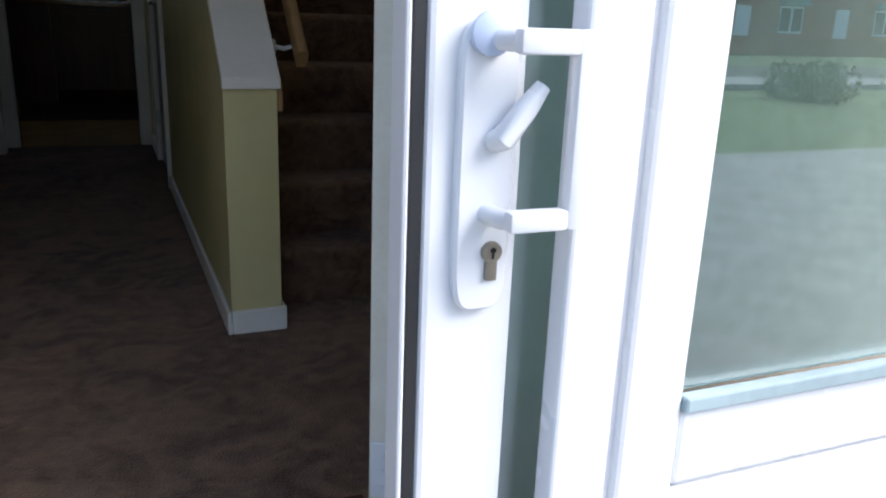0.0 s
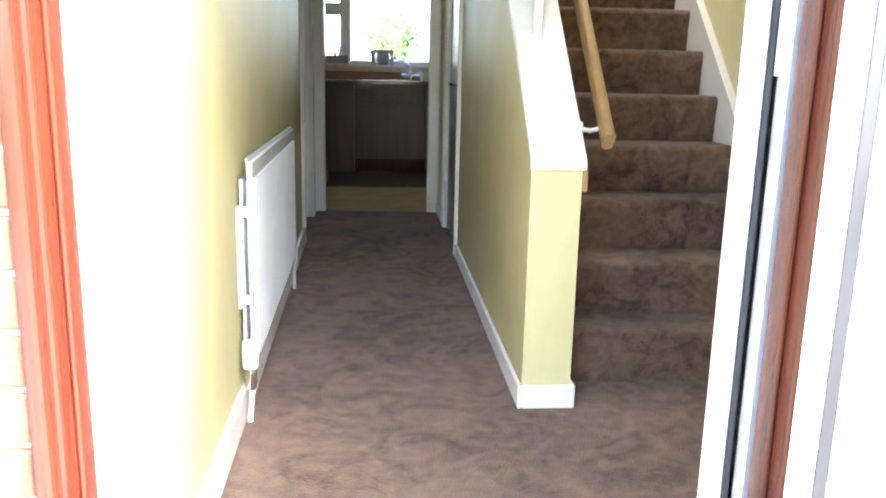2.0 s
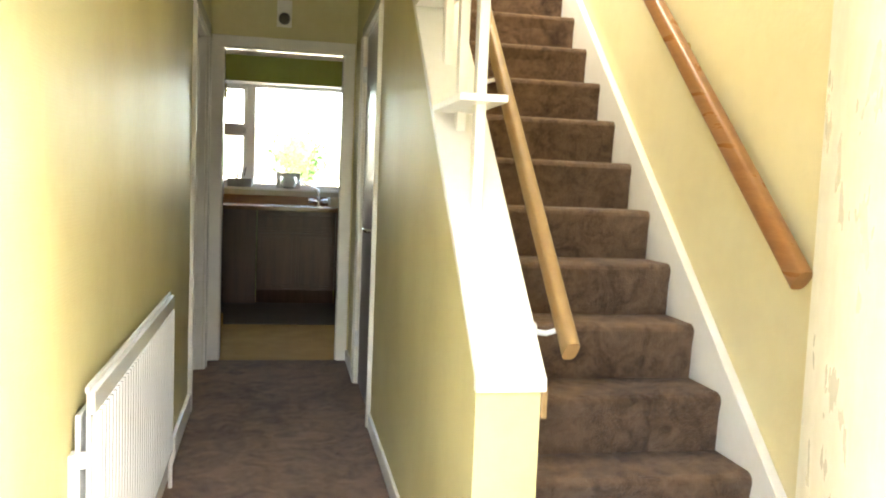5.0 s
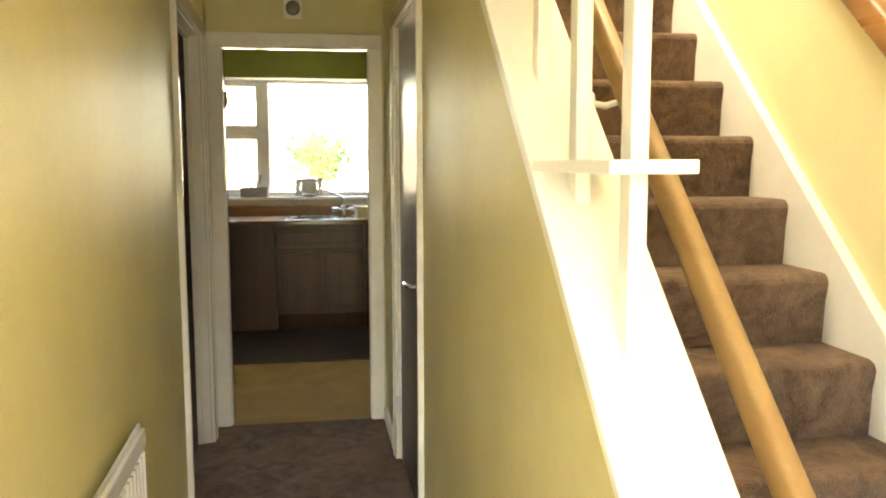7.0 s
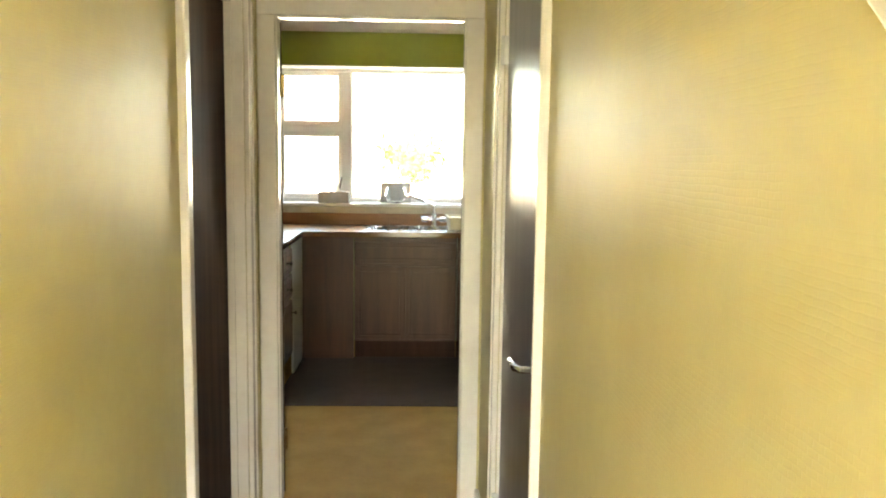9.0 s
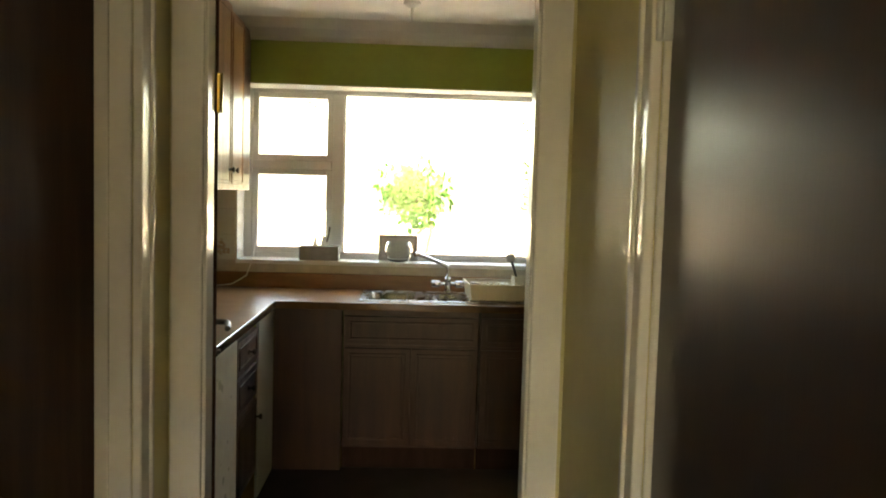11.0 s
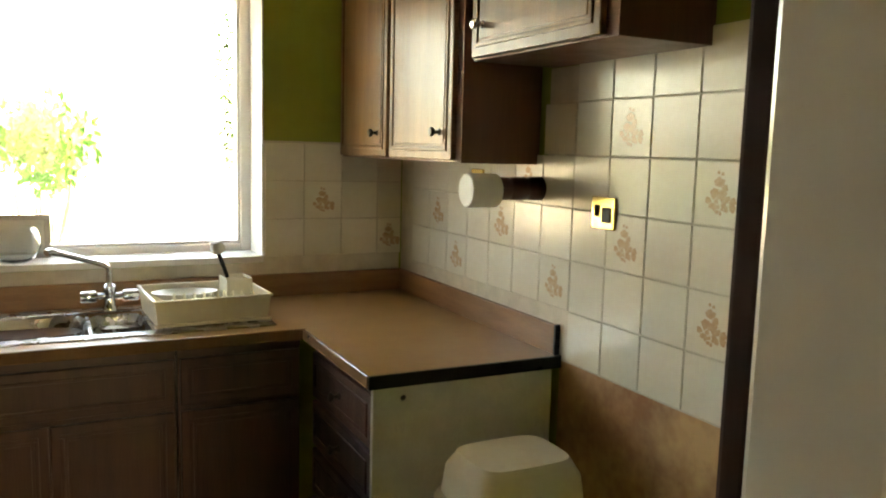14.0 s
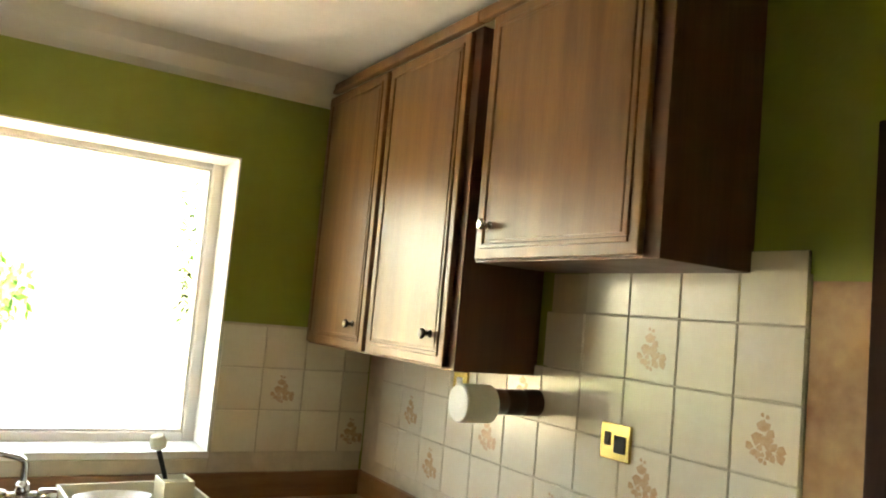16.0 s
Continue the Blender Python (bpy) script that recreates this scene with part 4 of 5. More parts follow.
def bowl(cx, cy, rx, ry, depth, z):
    bm = bmesh.new()
    k = 28
    rings = []
    for s, dz in ((1.0, 0.002), (0.96, -0.01), (0.90, -depth * 0.7), (0.80, -depth * 0.96), (0.0005, -depth)):
        rings.append([bm.verts.new((cx + rx * s * math.copysign(abs(math.cos(a)) ** 0.55, math.cos(a)), cy + ry * s * math.copysign(abs(math.sin(a)) ** 0.55, math.sin(a)), z + dz)) for a in (2 * math.pi * j / k for j in range(k))])
    for a, b in zip(rings, rings[1:]):
        for j in range(k):
            bm.faces.new((a[j], b[j], b[(j + 1) % k], a[(j + 1) % k]))
    return bm


part("bowl", bowl(-0.125, 8.8693, 0.185, 0.165, 0.16, CZ + 0.004), STEEL, sk, "rounded main bowl", True)
part("bowl", bowl(0.155, 8.8744, 0.085, 0.12, 0.12, CZ + 0.004), STEEL, sk, "small round half bowl", True)
part("rim", merge(B(-0.345, 0.63, 8.6465, 8.6962, CZ, CZ + 0.006, 0.002), B(-0.345, 0.63, 9.0434, 9.1076, CZ, CZ + 0.006, 0.002), B(-0.345, -0.312, 8.6962, 9.0434, CZ, CZ + 0.006), B(0.060, 0.070, 8.6962, 9.0434, CZ, CZ + 0.005), B(0.242, 0.63, 8.6962, 9.0434, CZ, CZ + 0.005)), STEEL, sk)
part("drainer_ridges", merge(*[B(0.27, 0.60, 8.719 + 0.036 * i, 8.7273 + 0.036 * i, CZ + 0.005, CZ + 0.009, 0.002) for i in range(9)]), STEEL, sk)
part("waste", lathe([(0.03, 0), (0.03, 0.004), (0.02, 0.006), (0.0, 0.004)], 20, pose(-0.125, 8.8693, CZ - 0.155)), CHROME, sk, "chrome waste", True)
cl = thing("dish_cloth", "crumpled pale cloth in the half bowl", "cloth")
bm = bmesh.new()
bmesh.ops.create_icosphere(bm, subdivisions=3, radius=0.055)
for v in bm.verts:
    q = noise.noise(v.co * 45) * 0.02 + noise.noise(v.co * 90) * 0.01
    v.co = v.co * (1 + q / 0.055 * 0.8)
    v.co.z *= 0.55
bm.transform(pose(0.15, 8.8641, CZ - 0.042))
part("cloth", bm, PAPER, cl, smooth=True)
tp = thing("mixer_tap", "chrome two-handle mixer tap with swivel spout", "tap")
TX, TY = 0.145, 9.0765
part("base", lathe([(0.026, 0.0), (0.026, 0.012), (0.020, 0.02), (0.019, 0.06), (0.023, 0.068), (0.022, 0.085), (0.013, 0.095)], 20, pose(TX, TY, CZ + 0.004)), CHROME, tp, smooth=True)
part("spout", tube([(TX, TY, CZ + 0.08), (TX, TY, CZ + 0.145), (TX - 0.005, TY - 0.005, CZ + 0.160), (TX - 0.022, TY - 0.02, CZ + 0.172), (TX - 0.15, TY - 0.13, CZ + 0.226), (TX - 0.185, TY - 0.162, CZ + 0.240), (TX - 0.196, TY - 0.172, CZ + 0.236)], 0.010, radii=[0.012, 0.011, 0.011, 0.011, 0.010, 0.012, 0.012]), CHROME, tp, smooth=True)
for s in (-1, 1):
    part("arm", tube([(TX, TY, CZ + 0.055), (TX + s * 0.045, TY, CZ + 0.055)], 0.012), CHROME, tp, smooth=True)
    part("handle", lathe([(0.013, 0.0), (0.020, 0.004), (0.022, 0.010), (0.0215, 0.050), (0.018, 0.056), (0.0, 0.057)], 12, pose(TX + s * 0.040, TY, CZ + 0.055, 0, 90 * s)), CHROME, tp, "chrome barrel handle", True)

# dish rack with a brush, on the drainer
rk = thing("dish_rack", "cream plastic dish drainer tray with cutlery holder", "dish rack", pose(0.430, 8.8589, CZ + 0.010, 0, 0, 3))
RW, RDp, RH, T = 0.178, 0.15, 0.086, 0.004


def tapered_wall(a, b, outw=0.010):
    ax, ay = a
    bx_, by_ = b
    nx, ny = (by_ - ay), -(bx_ - ax)
    ln = math.hypot(nx, ny)
    nx, ny = nx / ln, ny / ln
    bm = bmesh.new()
    pts = []
    for (px, py) in (a, b):
        sx, sy = math.copysign(outw, px), math.copysign(outw, py)
        pts.append([(px, py, 0), (px + sx, py + sy, RH), (px + sx - math.copysign(T, px), py + sy - math.copysign(T, py), RH), (px - math.copysign(T, px), py - math.copysign(T, py), 0)])
    va, vb = [[bm.verts.new(p) for p in q] for q in pts]
    for i in range(4):
        bm.faces.new((va[i], va[(i + 1) % 4], vb[(i + 1) % 4], vb[i]))
    bm.faces.new(va), bm.faces.new(vb)
    bmesh.ops.recalc_face_normals(bm, faces=bm.faces)
    return bm


c4 = [(-RW, -RDp), (RW, -RDp), (RW, RDp), (-RW, RDp)]
part("tray", merge(B(-RW, RW, -RDp, RDp, 0, 0.004), *[tapered_wall(c4[i], c4[(i + 1) % 4]) for i in range(4)]), PLASTIC, rk)
o = 0.010
part("rim", merge(B(-RW - o - 0.006, RW + o + 0.006, -RDp - o - 0.006, -RDp - o + 0.004, RH - 0.005, RH + 0.004, 0.003), B(-RW - o - 0.006, RW + o + 0.006, RDp + o - 0.004, RDp + o + 0.006, RH - 0.005, RH + 0.004, 0.003), B(-RW - o - 0.006, -RW - o + 0.004, -RDp - o + 0.005, RDp + o - 0.005, RH - 0.005, RH + 0.004, 0.003), B(RW + o - 0.004, RW + o + 0.006, -RDp - o + 0.005, RDp + o - 0.005, RH - 0.005, RH + 0.004, 0.003)), PLASTIC, rk)
for i in range(9):
    part("plate_divider", tube([(-0.12 + 0.032 * i, -0.13, 0.004), (-0.12 + 0.032 * i, -0.13, 0.082), (-0.12 + 0.032 * i, -0.115, 0.098), (-0.12 + 0.032 * i, -0.10, 0.082), (-0.12 + 0.032 * i, -0.10, 0.004)], 0.0042, 6), PLASTIC, rk)
part("foot", B(-RW - 0.012, RW + 0.012, -RDp - 0.012, -RDp + 0.004, 0.0, 0.010, 0.003), PLASTIC, rk)
part("cutlery_holder", merge(B(0.085, 0.089, 0.02, 0.135, 0.01, 0.115), B(0.172, 0.176, 0.02, 0.135, 0.01, 0.115), B(0.089, 0.172, 0.02, 0.024, 0.01, 0.115), B(0.089, 0.172, 0.131, 0.135, 0.01, 0.115), B(0.089, 0.172, 0.075, 0.079, 0.01, 0.112)), PLASTIC, rk)
ds = thing("stacked_dish", "pale oval dish lying in the drainer", "dish", pose(0.37, 8.8848, CZ + 0.058))
part("dish", lathe([(0.02, 0), (0.05, 0.004), (0.085, 0.030), (0.088, 0.033), (0.083, 0.033), (0.05, 0.010), (0.0, 0.008)], 28, Matrix.Diagonal((1.25, 0.8, 1, 1))), CERAMIC, ds, smooth=True)
br = thing("dish_brush", "white-headed dish brush with a dark handle", "brush")
part("handle", tube([(0.555, 8.9522, CZ + 0.03), (0.53, 8.9729, CZ + 0.13), (0.505, 9., CZ + 0.215)], 0.006, radii=[0.005, 0.007, 0.008]), BLACK, br, "dark handle", True)
part("head", lathe([(0.012, 0), (0.024, 0.006), (0.026, 0.02), (0.020, 0.045), (0.0, 0.05)], 16, pose(0.507, 8.9916, CZ + 0.205, 10, -14)), PAPER, br, "white bristle head", True)

# on the window sill
SZ = WZ0 + 0.006
tb = thing("tissue_box", "grey tissue box with a white tissue", "tissue box", pose(-0.745, 9.2579, SZ))
part("box", B(0, 0.235, -0.055, 0.055, 0, 0.085, 0.004), mat("grey_card", (0.40, 0.39, 0.36), (0.34, 0.33, 0.30), 20, 0.8), tb)
bm = bmesh.new()
for sx, hh in ((-1, 0.07), (1, 0.09)):
    a = [bm.verts.new(p) for p in ((0.10 + sx * 0.025, -0.02, 0.084), (0.135 + sx * 0.03, -0.005, 0.084), (0.118 + sx * 0.028, 0.018, 0.084), (0.118 + sx * 0.022, 0.004, 0.084 + hh))]
    for f3 in ((0, 1, 3), (1, 2, 3), (2, 0, 3), (0, 2, 1)):
        bm.faces.new([a[i] for i in f3])
part("tissue", bm, PAPER, tb, "white tissue")
pf = thing("picture_card", "small grey framed card leaning on the window", "picture frame", pose(-0.275, 9.3304, SZ, -9))
part("frame", merge(B(0, 0.24, 0, 0.012, 0, 0.02, 0.002), B(0, 0.24, 0, 0.012, 0.14, 0.16, 0.002), B(0, 0.02, 0, 0.012, 0.02, 0.14, 0.002), B(0.22, 0.24, 0, 0.012, 0.02, 0.14, 0.002)), mat("grey_frame_paint", (0.50, 0.48, 0.42), None, 12, 0.5), pf)
part("card", B(0.02, 0.22, 0.003, 0.009, 0.02, 0.14), mat("grey_picture_card", (0.66, 0.63, 0.55), (0.58, 0.55, 0.48), 14, 0.7), pf)
gb = thing("glass_bowl", "round clear glass bowl on the sill", "glass bowl", pose(-0.15, 9.2372, SZ))
part("bowl", lathe([(0.04, 0), (0.065, 0.012), (0.085, 0.055), (0.078, 0.105), (0.066, 0.125), (0.063, 0.125), (0.074, 0.104), (0.080, 0.055), (0.060, 0.016), (0.0, 0.006)], 32), glass_mat("bowl_glass", (0.95, 0.97, 0.95), 0.05), gb, smooth=True)
cb = thing("white_cable", "thin white cable drooping from the window", "cable")
part("cable", tube([(-1.03, 9.3408, WZ0 + 0.10), (-1.02, 9.2372, WZ0 + 0.015), (-1.015, 9.1584, WZ0 - 0.01), (-1.04, 9.1418, 0.98), (-1.12, 9.1232, 0.93), (-1.22, 9.1076, 0.918), (-1.33, 9.118, 0.93)], 0.004, 8), PAPER, cb, smooth=True)

# kitchen roll on its wooden holder
kr = thing("kitchen_roll", "white kitchen roll on a brown wooden wall holder", "kitchen roll")
part("roll", lathe([(0.0, 0), (0.046, 0.0), (0.050, 0.004), (0.050, 0.094), (0.048, 0.098), (0.02, 0.098)], 32, pose(1.045, 8.118, 1.392, 0, 90, 0)), PAPER, kr, "white paper roll", True)
part("holder", lathe([(0.018, 0), (0.031, 0.005), (0.034, 0.012), (0.034, 0.040), (0.031, 0.044), (0.031, 0.050), (0.034, 0.054), (0.035, 0.100), (0.032, 0.104), (0.032, 0.112), (0.036, 0.118), (0.036, 0.158)], 24, pose(1.143, 8.118, 1.398, 0, 90, 0)), REDWOOD, kr, "turned red-brown wooden holder", True)

# sockets
sc = thing("wall_socket", "square brass wall socket on the tiles", "socket")
part("plate", B(1.292, 1.302, 7.749, 7.8485, 1.306, 1.393, 0.003), BRASS, sc)
part("insert", B(1.288, 1.293, 7.7635, 7.7988, 1.325, 1.366, 0.002), BLACK, sc, "dark socket insert")
part("switch", B(1.288, 1.293, 7.8133, 7.8319, 1.339, 1.371, 0.002), BLACK, sc, "dark rocker switch")
sc = thing("wall_socket_small", "small dull wall switch under the tall cupboard", "socket")
part("plate", B(1.292, 1.302, 8.4599, 8.5428, 1.375, 1.445, 0.003), BRASS, sc)
part("switch", B(1.288, 1.293, 8.4858, 8.5169, 1.395, 1.425, 0.002), WHITE, sc)

# pedal bin beside the worktop's end
bn = thing("swing_bin", "cream plastic swing-top bin under the tiles", "bin", pose(1.0, 7.7397, 0))


def rounded(w, dd, z, k=28, e=0.45):
    return [(w * math.copysign(abs(math.cos(a)) ** e, math.cos(a)), dd * math.copysign(abs(math.sin(a)) ** e, math.sin(a)), z) for a in (2 * math.pi * j / k for j in range(k))]


def loft(rings):
    bm = bmesh.new()
    rv = [[bm.verts.new(p) for p in r] for r in rings]
    k = len(rings[0])
    for a, b in zip(rv, rv[1:]):
        for j in range(k):
            bm.faces.new((a[j], a[(j + 1) % k], b[(j + 1) % k], b[j]))
    bm.faces.new(rv[0]), bm.faces.new(rv[-1])
    bmesh.ops.recalc_face_normals(bm, faces=bm.faces)
    return bm


part("tub", loft([rounded(0.125, 0.115, 0), rounded(0.13, 0.12, 0.02), rounded(0.165, 0.15, 0.56)]), PLASTIC, bn, smooth=True)
part("collar", loft([rounded(0.175, 0.16, 0.555), rounded(0.178, 0.163, 0.57), rounded(0.176, 0.161, 0.61), rounded(0.165, 0.15, 0.63)]), PLASTIC, bn, smooth=True)
part("lid", loft([rounded(0.16, 0.145, 0.628), rounded(0.155, 0.13, 0.70), rounded(0.13, 0.10, 0.745), rounded(0.07, 0.05, 0.755)]), PLASTIC, bn, "domed swing lid", True)

# dark brown sheet over the vinyl in front of the units
fm = thing("kitchen_floor_sheet", "dark brown sheet on the floor between the units", "floor covering", kind="structure")
part("sheet", B(-0.80, 0.73, 7.5428, 8.6672, -0.004, 0.003, 0.001), DARKFLOOR, fm)

# light fitting on the kitchen ceiling
lf = thing("ceiling_fitting", "white pull cord and ceiling rose", "ceiling fitting")
part("rose", lathe([(0.045, 0), (0.045, -0.012), (0.02, -0.03), (0.0, -0.031)], 20, pose(-0.10, 8.6154, KZ)), WHITE, lf, smooth=True)
part("cord", tube([(-0.10, 8.6154, KZ - 0.03), (-0.10, 8.6154, KZ - 0.10)], 0.006, 8), WHITE, lf, smooth=True)

# ---- porch screen in front of the door ----
ps = thing("porch_screen", "white plastic porch screen with sliding door and glazed side panel", "porch screen", kind="structure")
PY = 1.12
part("stile", B(0.290, 0.380, PY, PY + 0.05, -0.10, 2.10, 0.006), UPVC, ps, "sliding door stile")
part("stile_edge", B(0.277, 0.290, PY + 0.004, PY + 0.040, -0.10, 2.10, 0.002), BLACK, ps, "black brush seal")
part("edge_profile", B(0.2715, 0.277, PY + 0.002, PY + 0.038, -0.10, 2.10, 0.003), UPVC, ps)
part("sliding_pane", B(0.380, 0.52, PY + 0.02, PY + 0.03, 0.0, 2.05), GLASSTINT, ps, "pale blue sliding pane")
part("post", merge(B(0.415, 0.478, PY - 0.035, PY - 0.004, -0.12, 2.12, 0.004), B(0.478, 0.486, PY - 0.030, PY - 0.004, -0.12, 2.12), B(0.486, 0.558, PY - 0.040, PY - 0.004, -0.12, 2.12, 0.006)), UPVC, ps, "fixed frame post")
part("bottom_rail", B(0.558, 1.55, PY - 0.038, PY - 0.004, 0.478, 0.565, 0.006), UPVC, ps)
part("lower_panel", B(0.558, 1.55, PY - 0.034, PY - 0.004, -0.12, 0.474, 0.004), UPVC, ps)
part("bead", B(0.558, 1.55, PY - 0.046, PY - 0.030, 0.565, 0.583, 0.003), mat("grey_glazing_bead", (0.42, 0.52, 0.54), None, 10, 0.4), ps, "grey glazing bead")
part("glazing", B(0.558, 1.55, PY - 0.026, PY - 0.016, 0.583, 2.02), GLASSTINT, ps, "large fixed pane")
part("top_rail", B(0.558, 1.55, PY - 0.038, PY - 0.004, 2.02, 2.12, 0.006), UPVC, ps)
part("end_post", B(1.55, 1.64, PY - 0.04, PY + 0.02, -0.12, 2.12, 0.006), UPVC, ps)
part("escutcheon", loft([[(0.341 + a[0], PY - dy, 0.812 + a[1]) for a in ((0.026 * sx_ * math.copysign(abs(math.cos(t)) ** 0.5, math.cos(t)) * sc_, 0.124 * math.copysign(abs(math.sin(t)) ** 0.25, math.sin(t)) * (1 if sc_ == 1 else 0.985)) for t in (2 * math.pi * j / 32 for j in range(32)) for sx_ in (1,))] for dy, sc_ in ((0, 1), (0.008, 1), (0.011, 0.9))]), UPVC, ps, "long white handle plate", True)
part("pull_handle", merge(B(0.342, 0.396, PY - 0.060, PY - 0.044, 0.911, 0.931, 0.004), B(0.394, 0.412, PY - 0.060, PY - 0.044, 0.770, 0.931, 0.004), B(0.342, 0.396, PY - 0.060, PY - 0.044, 0.770, 0.788, 0.004),
     tube([(0.343, PY - 0.008, 0.921), (0.346, PY - 0.035, 0.921), (0.358, PY - 0.052, 0.921)], 0.009, 10), tube([(0.343, PY - 0.008, 0.776), (0.346, PY - 0.035, 0.777), (0.358, PY - 0.052, 0.779)], 0.009, 10)), UPVC, ps, "white square pull handle", True)
part("lever", tube([(0.347, PY - 0.009, 0.838), (0.350, PY - 0.022, 0.842), (0.368, PY - 0.026, 0.868), (0.381, PY - 0.026, 0.885)], 0.010, 10, radii=[0.010, 0.011, 0.010, 0.007]), UPVC, ps, "white locking lever", True)
part("lock_cylinder", merge(lathe([(0.0095, 0), (0.0095, 0.006), (0.0085, 0.0075), (0, 0.0075)], 20, pose(0.349, PY - 0.009, 0.742, 90)), B(0.3435, 0.3545, PY - 0.016, PY - 0.009, 0.716, 0.742, 0.002)), mat("dull_lock_metal", (0.34, 0.30, 0.24), (0.28, 0.25, 0.20), 30, 0.4, metal=0.7), ps, "steel key cylinder", True)
part("keyway", merge(B(0.3480, 0.3500, PY - 0.0175, PY - 0.0160, 0.737, 0.747), B(0.3465, 0.3515, PY - 0.0175, PY - 0.0160, 0.743, 0.746)), BLACK, ps, "dark keyway")
part("thumb_turn", lathe([(0.018, 0), (0.018, 0.006), (0.010, 0.010), (0.0, 0.010)], 20, pose(0.338, PY - 0.012, 0.925, 90)), mat("pale_blue_plastic", (0.55, 0.62, 0.78), None, 6, 0.35), ps, "pale blue disc", True)
part("letter_knob", tube([(0.80, PY - 0.034, 0.33), (0.80, PY - 0.07, 0.33), (0.80, PY - 0.075, 0.41)], 0.014, 10), UPVC, ps, "white knob", True)

# ---- outside ----
structure("ground", B(-60, 60, -70, 80, -0.55, -0.36), GRASS, "grass lawns round the house")
structure("pavement_path", B(-7, 14, -4.6, 1.44, -0.36, -0.33), CONCRETE, "grey concrete path and porch floor", category="pavement")
structure("pavement_step", B(-0.9, 1.6, 1.0, 1.56, -0.33, -0.12), CONCRETE, "concrete step at the front door", category="pavement")
structure("road", B(-60, 60, -18.5, -13.0, -0.36, -0.345), ASPHALT, "asphalt road in front of the houses")
structure("pavement_kerb", B(-60, 60, -13.0, -11.2, -0.36, -0.25), CONCRETE, "concrete pavement with a kerb", category="pavement")


def house(x, w):
    hs = thing("house", "red brick terraced house with white windows", "house", pose(x, -30, -0.36, 0, 0, 180), group="houses across the road")
    part("wall", B(-w / 2, w / 2, 0, 7, 0, 5.2), BRICK, hs)
    part("roof", prism([(-0.4, 5.1), (7.4, 5.1), (3.5, 7.6)], "x", -w / 2, w / 2), ROOFT, hs)
    for wx, wz, ww, wh in ((-1.7, 0.9, 1.5, 1.3), (-1.7, 3.3, 1.4, 1.2), (1.4, 3.3, 1.1, 1.2)):
        wd = part("window", B(wx - ww / 2, wx + ww / 2, -0.08, 0.0, wz, wz + wh, 0.01), UPVC, hs, "white window frame")
        for s in (-1, 1):
            part("pane", B(wx + s * ww / 4 - ww / 4 + 0.08, wx + s * ww / 4 + ww / 4 - 0.06, -0.09, -0.075, wz + 0.1, wz + wh - 0.1), BLACK, wd)
    part("bay_roof", prism([(-2.6, 2.25), (-0.8, 2.25), (-1.2, 2.6), (-2.2, 2.6)], "y", -0.5, 0.0), mat("green_lead_roof", (0.30, 0.40, 0.36), None, 5, 0.7), hs, "grey-green canopy roof")
    part("door", B(0.9, 1.8, -0.06, 0.0, 0.1, 2.15, 0.01), UPVC, hs, "white front door")
    part("garden_wall", B(-w / 2, w / 2, -4.2, -4.0, 0, 0.8), BRICK, hs)


for k in range(8):
    house(4 + 6.5 * k, 6.48)


def shrub(name, label, loc, rad_, n, seed, leaf=0.06, squash=0.8, trunk=0.4, mtl=None):
    rng = random.Random(seed)
    s = thing(name, label, "shrub", pose(*loc))
    limbs = []
    for k in range(7):
        a = rng.uniform(0, 6.28)
        limbs.append(tube([(0, 0, 0), (0.15 * rad_ * math.cos(a), 0.15 * rad_ * math.sin(a), trunk * 0.6), (0.5 * rad_ * math.cos(a), 0.5 * rad_ * math.sin(a), trunk + rad_ * rng.uniform(0.3, 0.9))], 0.03, 6, radii=[0.04, 0.025, 0.008]))
    part("trunk", merge(*limbs), BARK, s)
    verts, faces = [], []
    lobes = [(rng.uniform(-0.5, 0.5) * rad_, rng.uniform(-0.5, 0.5) * rad_, trunk + rad_ * squash * rng.uniform(0.35, 1.25), rad_ * rng.uniform(0.3, 0.62)) for _ in range(11)]
    for _ in range(n):
        lx, ly, lz, lr = rng.choice(lobes)
        d_ = Vector((rng.gauss(0, 1), rng.gauss(0, 1), rng.gauss(0, 1))).normalized() * lr * rng.uniform(0.55, 1.0) ** 0.6
        c = Vector((lx, ly, lz)) + d_
        q = Euler((rng.uniform(0, 6.3), rng.uniform(0, 6.3), rng.uniform(0, 6.3))).to_matrix()
        sz = leaf * rng.uniform(0.6, 1.4)
        i = len(verts)
        for p in ((-0.5, 0, 0), (0, -0.28, 0.05), (0.55, 0, 0), (0, 0.28, 0.05)):
            verts.append(c + q @ (Vector(p) * sz))
        faces.append((i, i + 1, i + 2, i + 3))
    me = bpy.data.meshes.new("crown")
    me.from_pydata(verts, [], faces)
    me.materials.append(mtl or LEAF)
    cr = new("crown", me)
    cr.parent = s
    return s


shrub("garden_shrub", "leafy green shrub in the back garden", (-0.10, 12.6, -0.30), 0.48, 1000, 3, 0.08, 1.3, 1.17, GARDENLEAF)
shrub("front_bush", "round green bush on the front lawn", (11.9, -9.4, -0.36), 0.9, 3000, 8, 0.08, 0.22, 0.08)
shrub("front_bush", "low green bush on the front lawn", (16.6, -11.0, -0.36), 0.8, 1600, 9, 0.09, 0.35, 0.1)
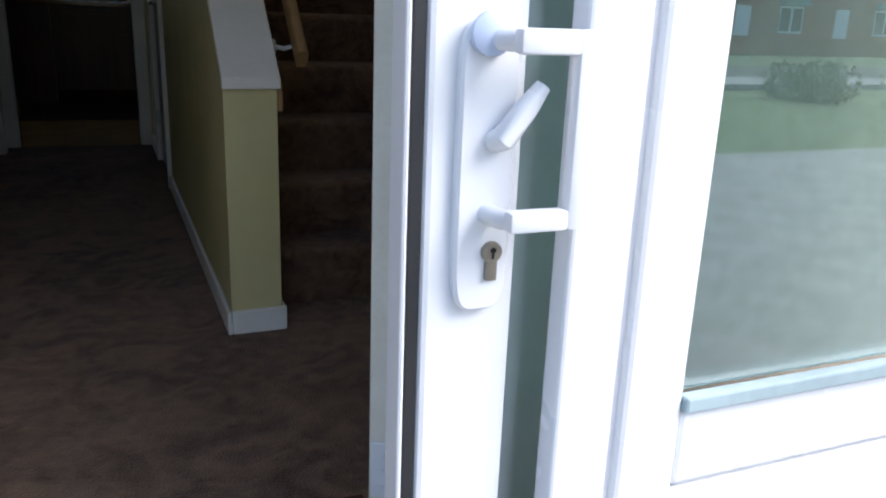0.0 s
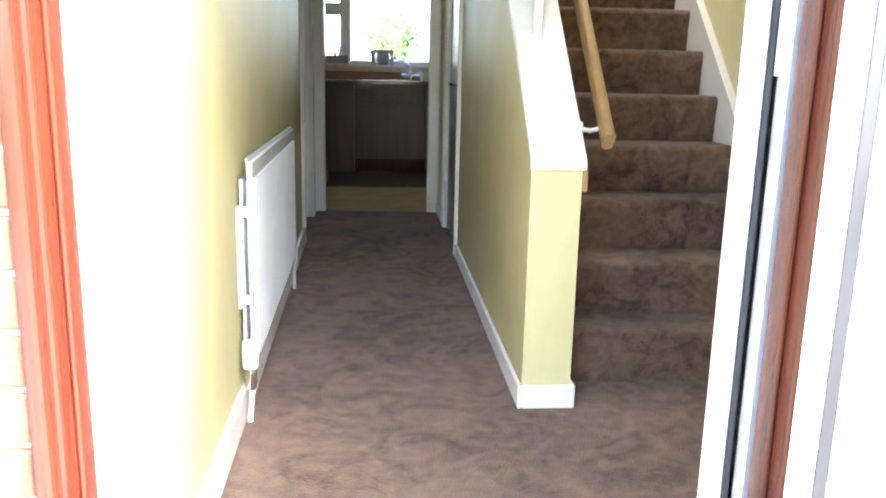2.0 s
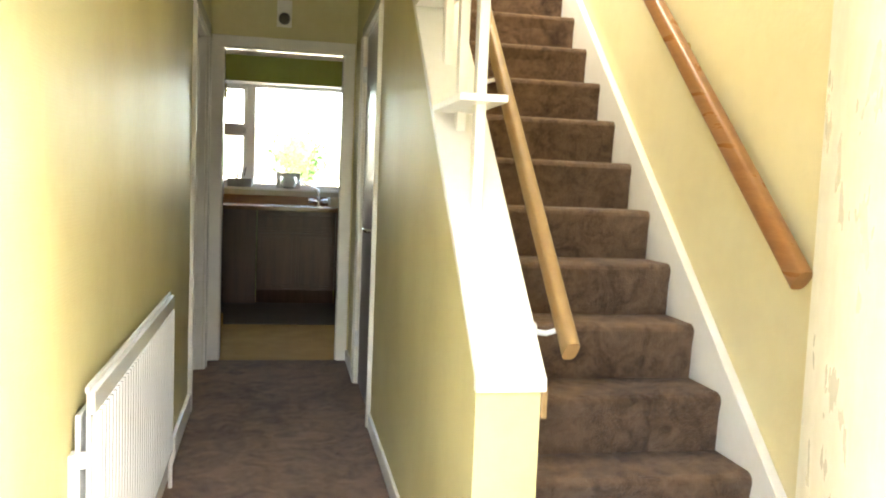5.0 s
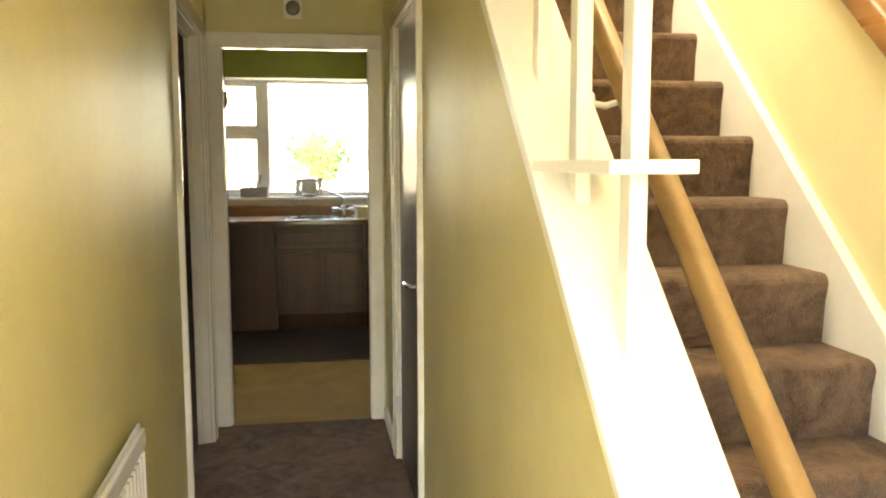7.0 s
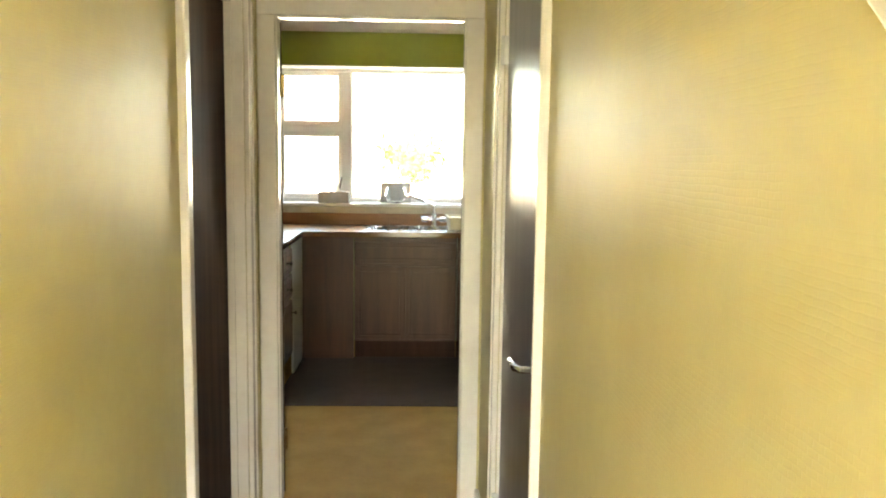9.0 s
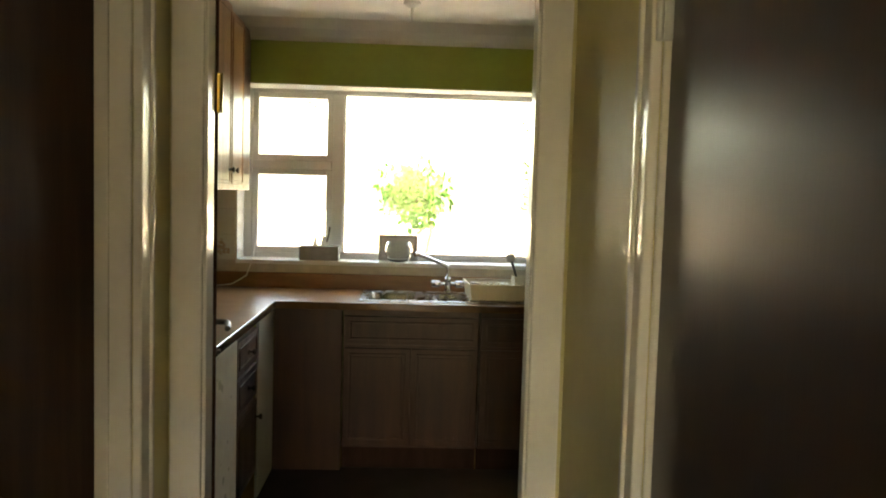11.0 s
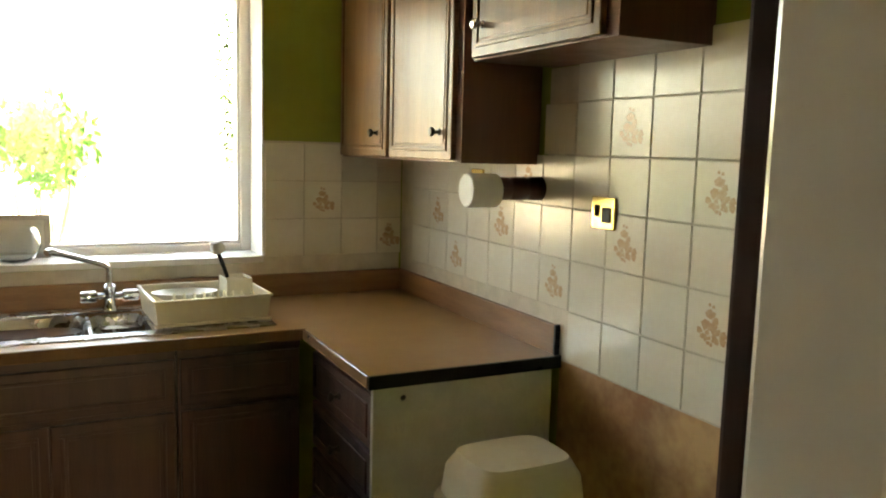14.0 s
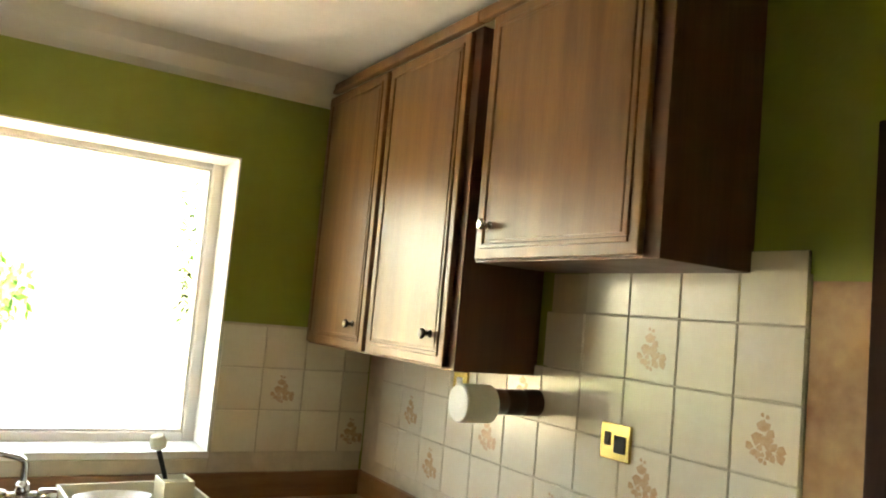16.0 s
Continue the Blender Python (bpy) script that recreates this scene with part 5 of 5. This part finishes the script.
def climber():
    rng = random.Random(21)
    c = thing("climbing_plant", "pale climbing plant trailing over the kitchen window", "plant")
    part("stem", tube([(1.0, 9.47, -0.36), (0.98, 9.47, 1.0), (1.0, 9.47, 2.1), (0.85, 9.47, 2.26), (0.0, 9.47, 2.28), (-0.6, 9.47, 2.27), (-1.0, 9.47, 2.25)], 0.012, 6), BARK, c)
    for x0, x1, zb, n in ((-0.86, -0.62, 1.78, 9), (0.60, 0.70, 1.30, 5)):
        for k in range(n):
            x = rng.uniform(x0, x1)
            zz = zb + rng.uniform(0.0, 0.35)
            y = 9.475 + rng.uniform(0, 0.03)
            verts, faces = [], []
            z = 2.26
            while z > zz:
                q = Euler((rng.uniform(-1, 1), rng.uniform(-1, 1), rng.uniform(0, 6.3))).to_matrix()
                i = len(verts)
                for p in ((0, 0, 0), (0.018, -0.008, 0.004), (0.036, 0, -0.006), (0.018, 0.008, 0.004)):
                    verts.append(Vector((x + 0.01 * math.sin(z * 9), y, z)) + q @ Vector(p))
                faces.append((i, i + 1, i + 2, i + 3))
                z -= 0.026
            me = bpy.data.meshes.new("trailing_shoot")
            me.from_pydata(verts, [], faces)
            me.materials.append(GARDENLEAF)
            new("trailing_shoot", me).parent = c


climber()
# patio and unseen added fence, their pale colour carrying the garden's glare
structure("pavement_patio", B(-14, 14, 9.45, 17.2, -0.36, -0.30), PALEPAVE, "pale concrete patio behind the kitchen", category="pavement")
fe = thing("garden_fence", "unseen pale board fence added along the back garden", "fence")
for k in range(60):
    part("board", B(-6 + 0.2 * k, -5.815 + 0.2 * k, 17.0, 17.02, -0.36, 1.2), FENCEW, fe)
for k in range(7):
    part("post", B(-6 + 2 * k, -5.9 + 2 * k, 17.02, 17.12, -0.36, 1.3), FENCEW, fe)


# ---- pieces: tiles and bricks, last ----
def tile_mesh(motif, half=0.0773):
    bm = B(-half, half, 0.0, 0.008, -0.0736, 0.0736, 0.002, 1)
    me = bpy.data.meshes.new("tile")
    if motif:
        rng = random.Random(motif)
        for cx, cz, n_, r0 in ((0.0, 0.012, 6, 0.030), (-0.020, -0.018, 5, 0.022), (0.024, -0.022, 6, 0.025), (0.002, -0.036, 4, 0.014), (-0.002, 0.042, 3, 0.014)):
            for j in range(n_):
                a = 2 * math.pi * j / n_ + rng.uniform(0, 0.6)
                rr = r0 * rng.uniform(0.75, 1.15)
                v = [bm.verts.new((cx + rr * f_ * math.cos(a + o_), -0.0006 - 0.00004 * j, cz + rr * f_ * math.sin(a + o_))) for f_, o_ in ((0.12, 0), (0.6, -0.6), (1.0, -0.3), (0.95, 0.3), (0.6, 0.6))]
                bm.faces.new(v).material_index = 1
    bm.to_mesh(me)
    bm.free()
    me.materials.append(TILE)
    me.materials.append(MOTIF)
    return me


PLAIN, FLOWER = tile_mesh(0), tile_mesh(4)
CUT, CUTFLOWER = tile_mesh(0, 0.0525), tile_mesh(4, 0.0525)
TP, TH = 0.1575, 0.1502


def tiles(wall, place, cells, flowers, plain=PLAIN, flowered=FLOWER):
    for c in cells:
        ob = new("tile", flowered if c in flowers else plain)
        ob.parent = wall
        ob.matrix_local = place(*c)


# east wall: columns from the room's end towards the window, rows upwards
sb = structure("splashback_east", merge(B(KX1 - 0.006, KX1 - 0.001, 7.3148, 8.0869, 0.897, 1.753), B(KX1 - 0.006, KX1 - 0.001, 8.0869, 9.1708, 0.897, 1.47)), GROUT, "cream flowered wall tiles with grey joints", category="splashback")
tiles(sb, lambda c, r: pose(KX1 - 0.010, 7.3169 + TP * (c + 0.5), 0.903 + TH * (r + 0.5) - 0.003, 0, 0, -90), [(c, r) for c in range(11) for r in range(6) if not ((c > 4 and r > 3) or (r == 0 and c > 3) or (c == 4 and r > 4))], {(0, 3), (0, 1), (2, 2), (2, 4), (4, 1), (6, 2), (8, 1), (9, 2), (5, 3)})
sb = structure("splashback_window", merge(B(WX1 + 0.001, KX1 - 0.016, KY1 - 0.006, KY1 - 0.001, 0.98, 1.525), B(KX0 + 0.016, WX0 - 0.001, KY1 - 0.006, KY1 - 0.001, 0.98, 1.525), B(WX0, WX1, KY1 - 0.006, KY1 - 0.001, 0.98, WZ0 - 0.022)), GROUT, "cream flowered wall tiles beside the window", category="splashback")
tiles(sb, lambda c, r: pose(WX1 + 0.003 + TP * (c + 0.5), KY1 - 0.010, 1.068 + TH * (r + 0.5), 0, 0, 0), [(c, r) for c in (0, 1, 2) for r in range(3)], {(1, 1)})
tiles(sb, lambda c, r: pose(1.2455, KY1 - 0.010, 1.068 + TH * (r + 0.5), 0, 0, 0), [(0, r) for r in range(3)], {(0, 0)}, CUT, CUTFLOWER)
tiles(sb, lambda c, r: pose(WX0 - 0.003 - TP * (c + 0.5), KY1 - 0.010, 1.068 + TH * (r + 0.5), 0, 0, 0), [(c, r) for c in (0,) for r in range(3)], {(0, 0)})
sb = structure("splashback_west", B(KX0 + 0.001, KX0 + 0.006, 7.1646, 9.1563, 0.98, 1.478), GROUT, "cream flowered wall tiles over the worktop", category="splashback")
tiles(sb, lambda c, r: pose(KX0 + 0.010, 9.1543 - TP * (c + 0.5), 1.022 + TH * (r + 0.5), 0, 0, 90), [(c, r) for c in range(12) for r in range(3)], {(1, 1), (3, 0), (4, 2), (7, 1), (9, 0)})
# bricks beside the front door
bw = structure("wall_brickwork", merge(B(-1.15, -0.514, 1.520, 1.556, -0.33, 2.3)), MORTAR, "red brickwork with pale joints beside the door", category="wall")
bm = B(0, 0.215, -0.012, 0.03, 0, 0.065, 0.004, 1)
bme = bpy.data.meshes.new("brick")
bm.to_mesh(bme)
bm.free()
bme.materials.append(BRICK)
bm = B(0, 0.102, -0.012, 0.03, 0, 0.065, 0.004, 1)
bmh = bpy.data.meshes.new("half_brick")
bm.to_mesh(bmh)
bm.free()
bmh.materials.append(BRICK)
rng = random.Random(11)
for r in range(34):
    z = -0.32 + 0.075 * r
    x = -0.516
    if r % 2:
        x -= 0.102
        ob = new("half_brick", bmh)
        ob.parent, ob.location = bw, (x, 1.520 + rng.uniform(-0.002, 0.002), z)
        x -= 0.01
    for k in range(2):
        x -= 0.215
        ob = new("brick", bme)
        ob.parent, ob.location = bw, (x, 1.520 + rng.uniform(-0.002, 0.002), z)
        x -= 0.01
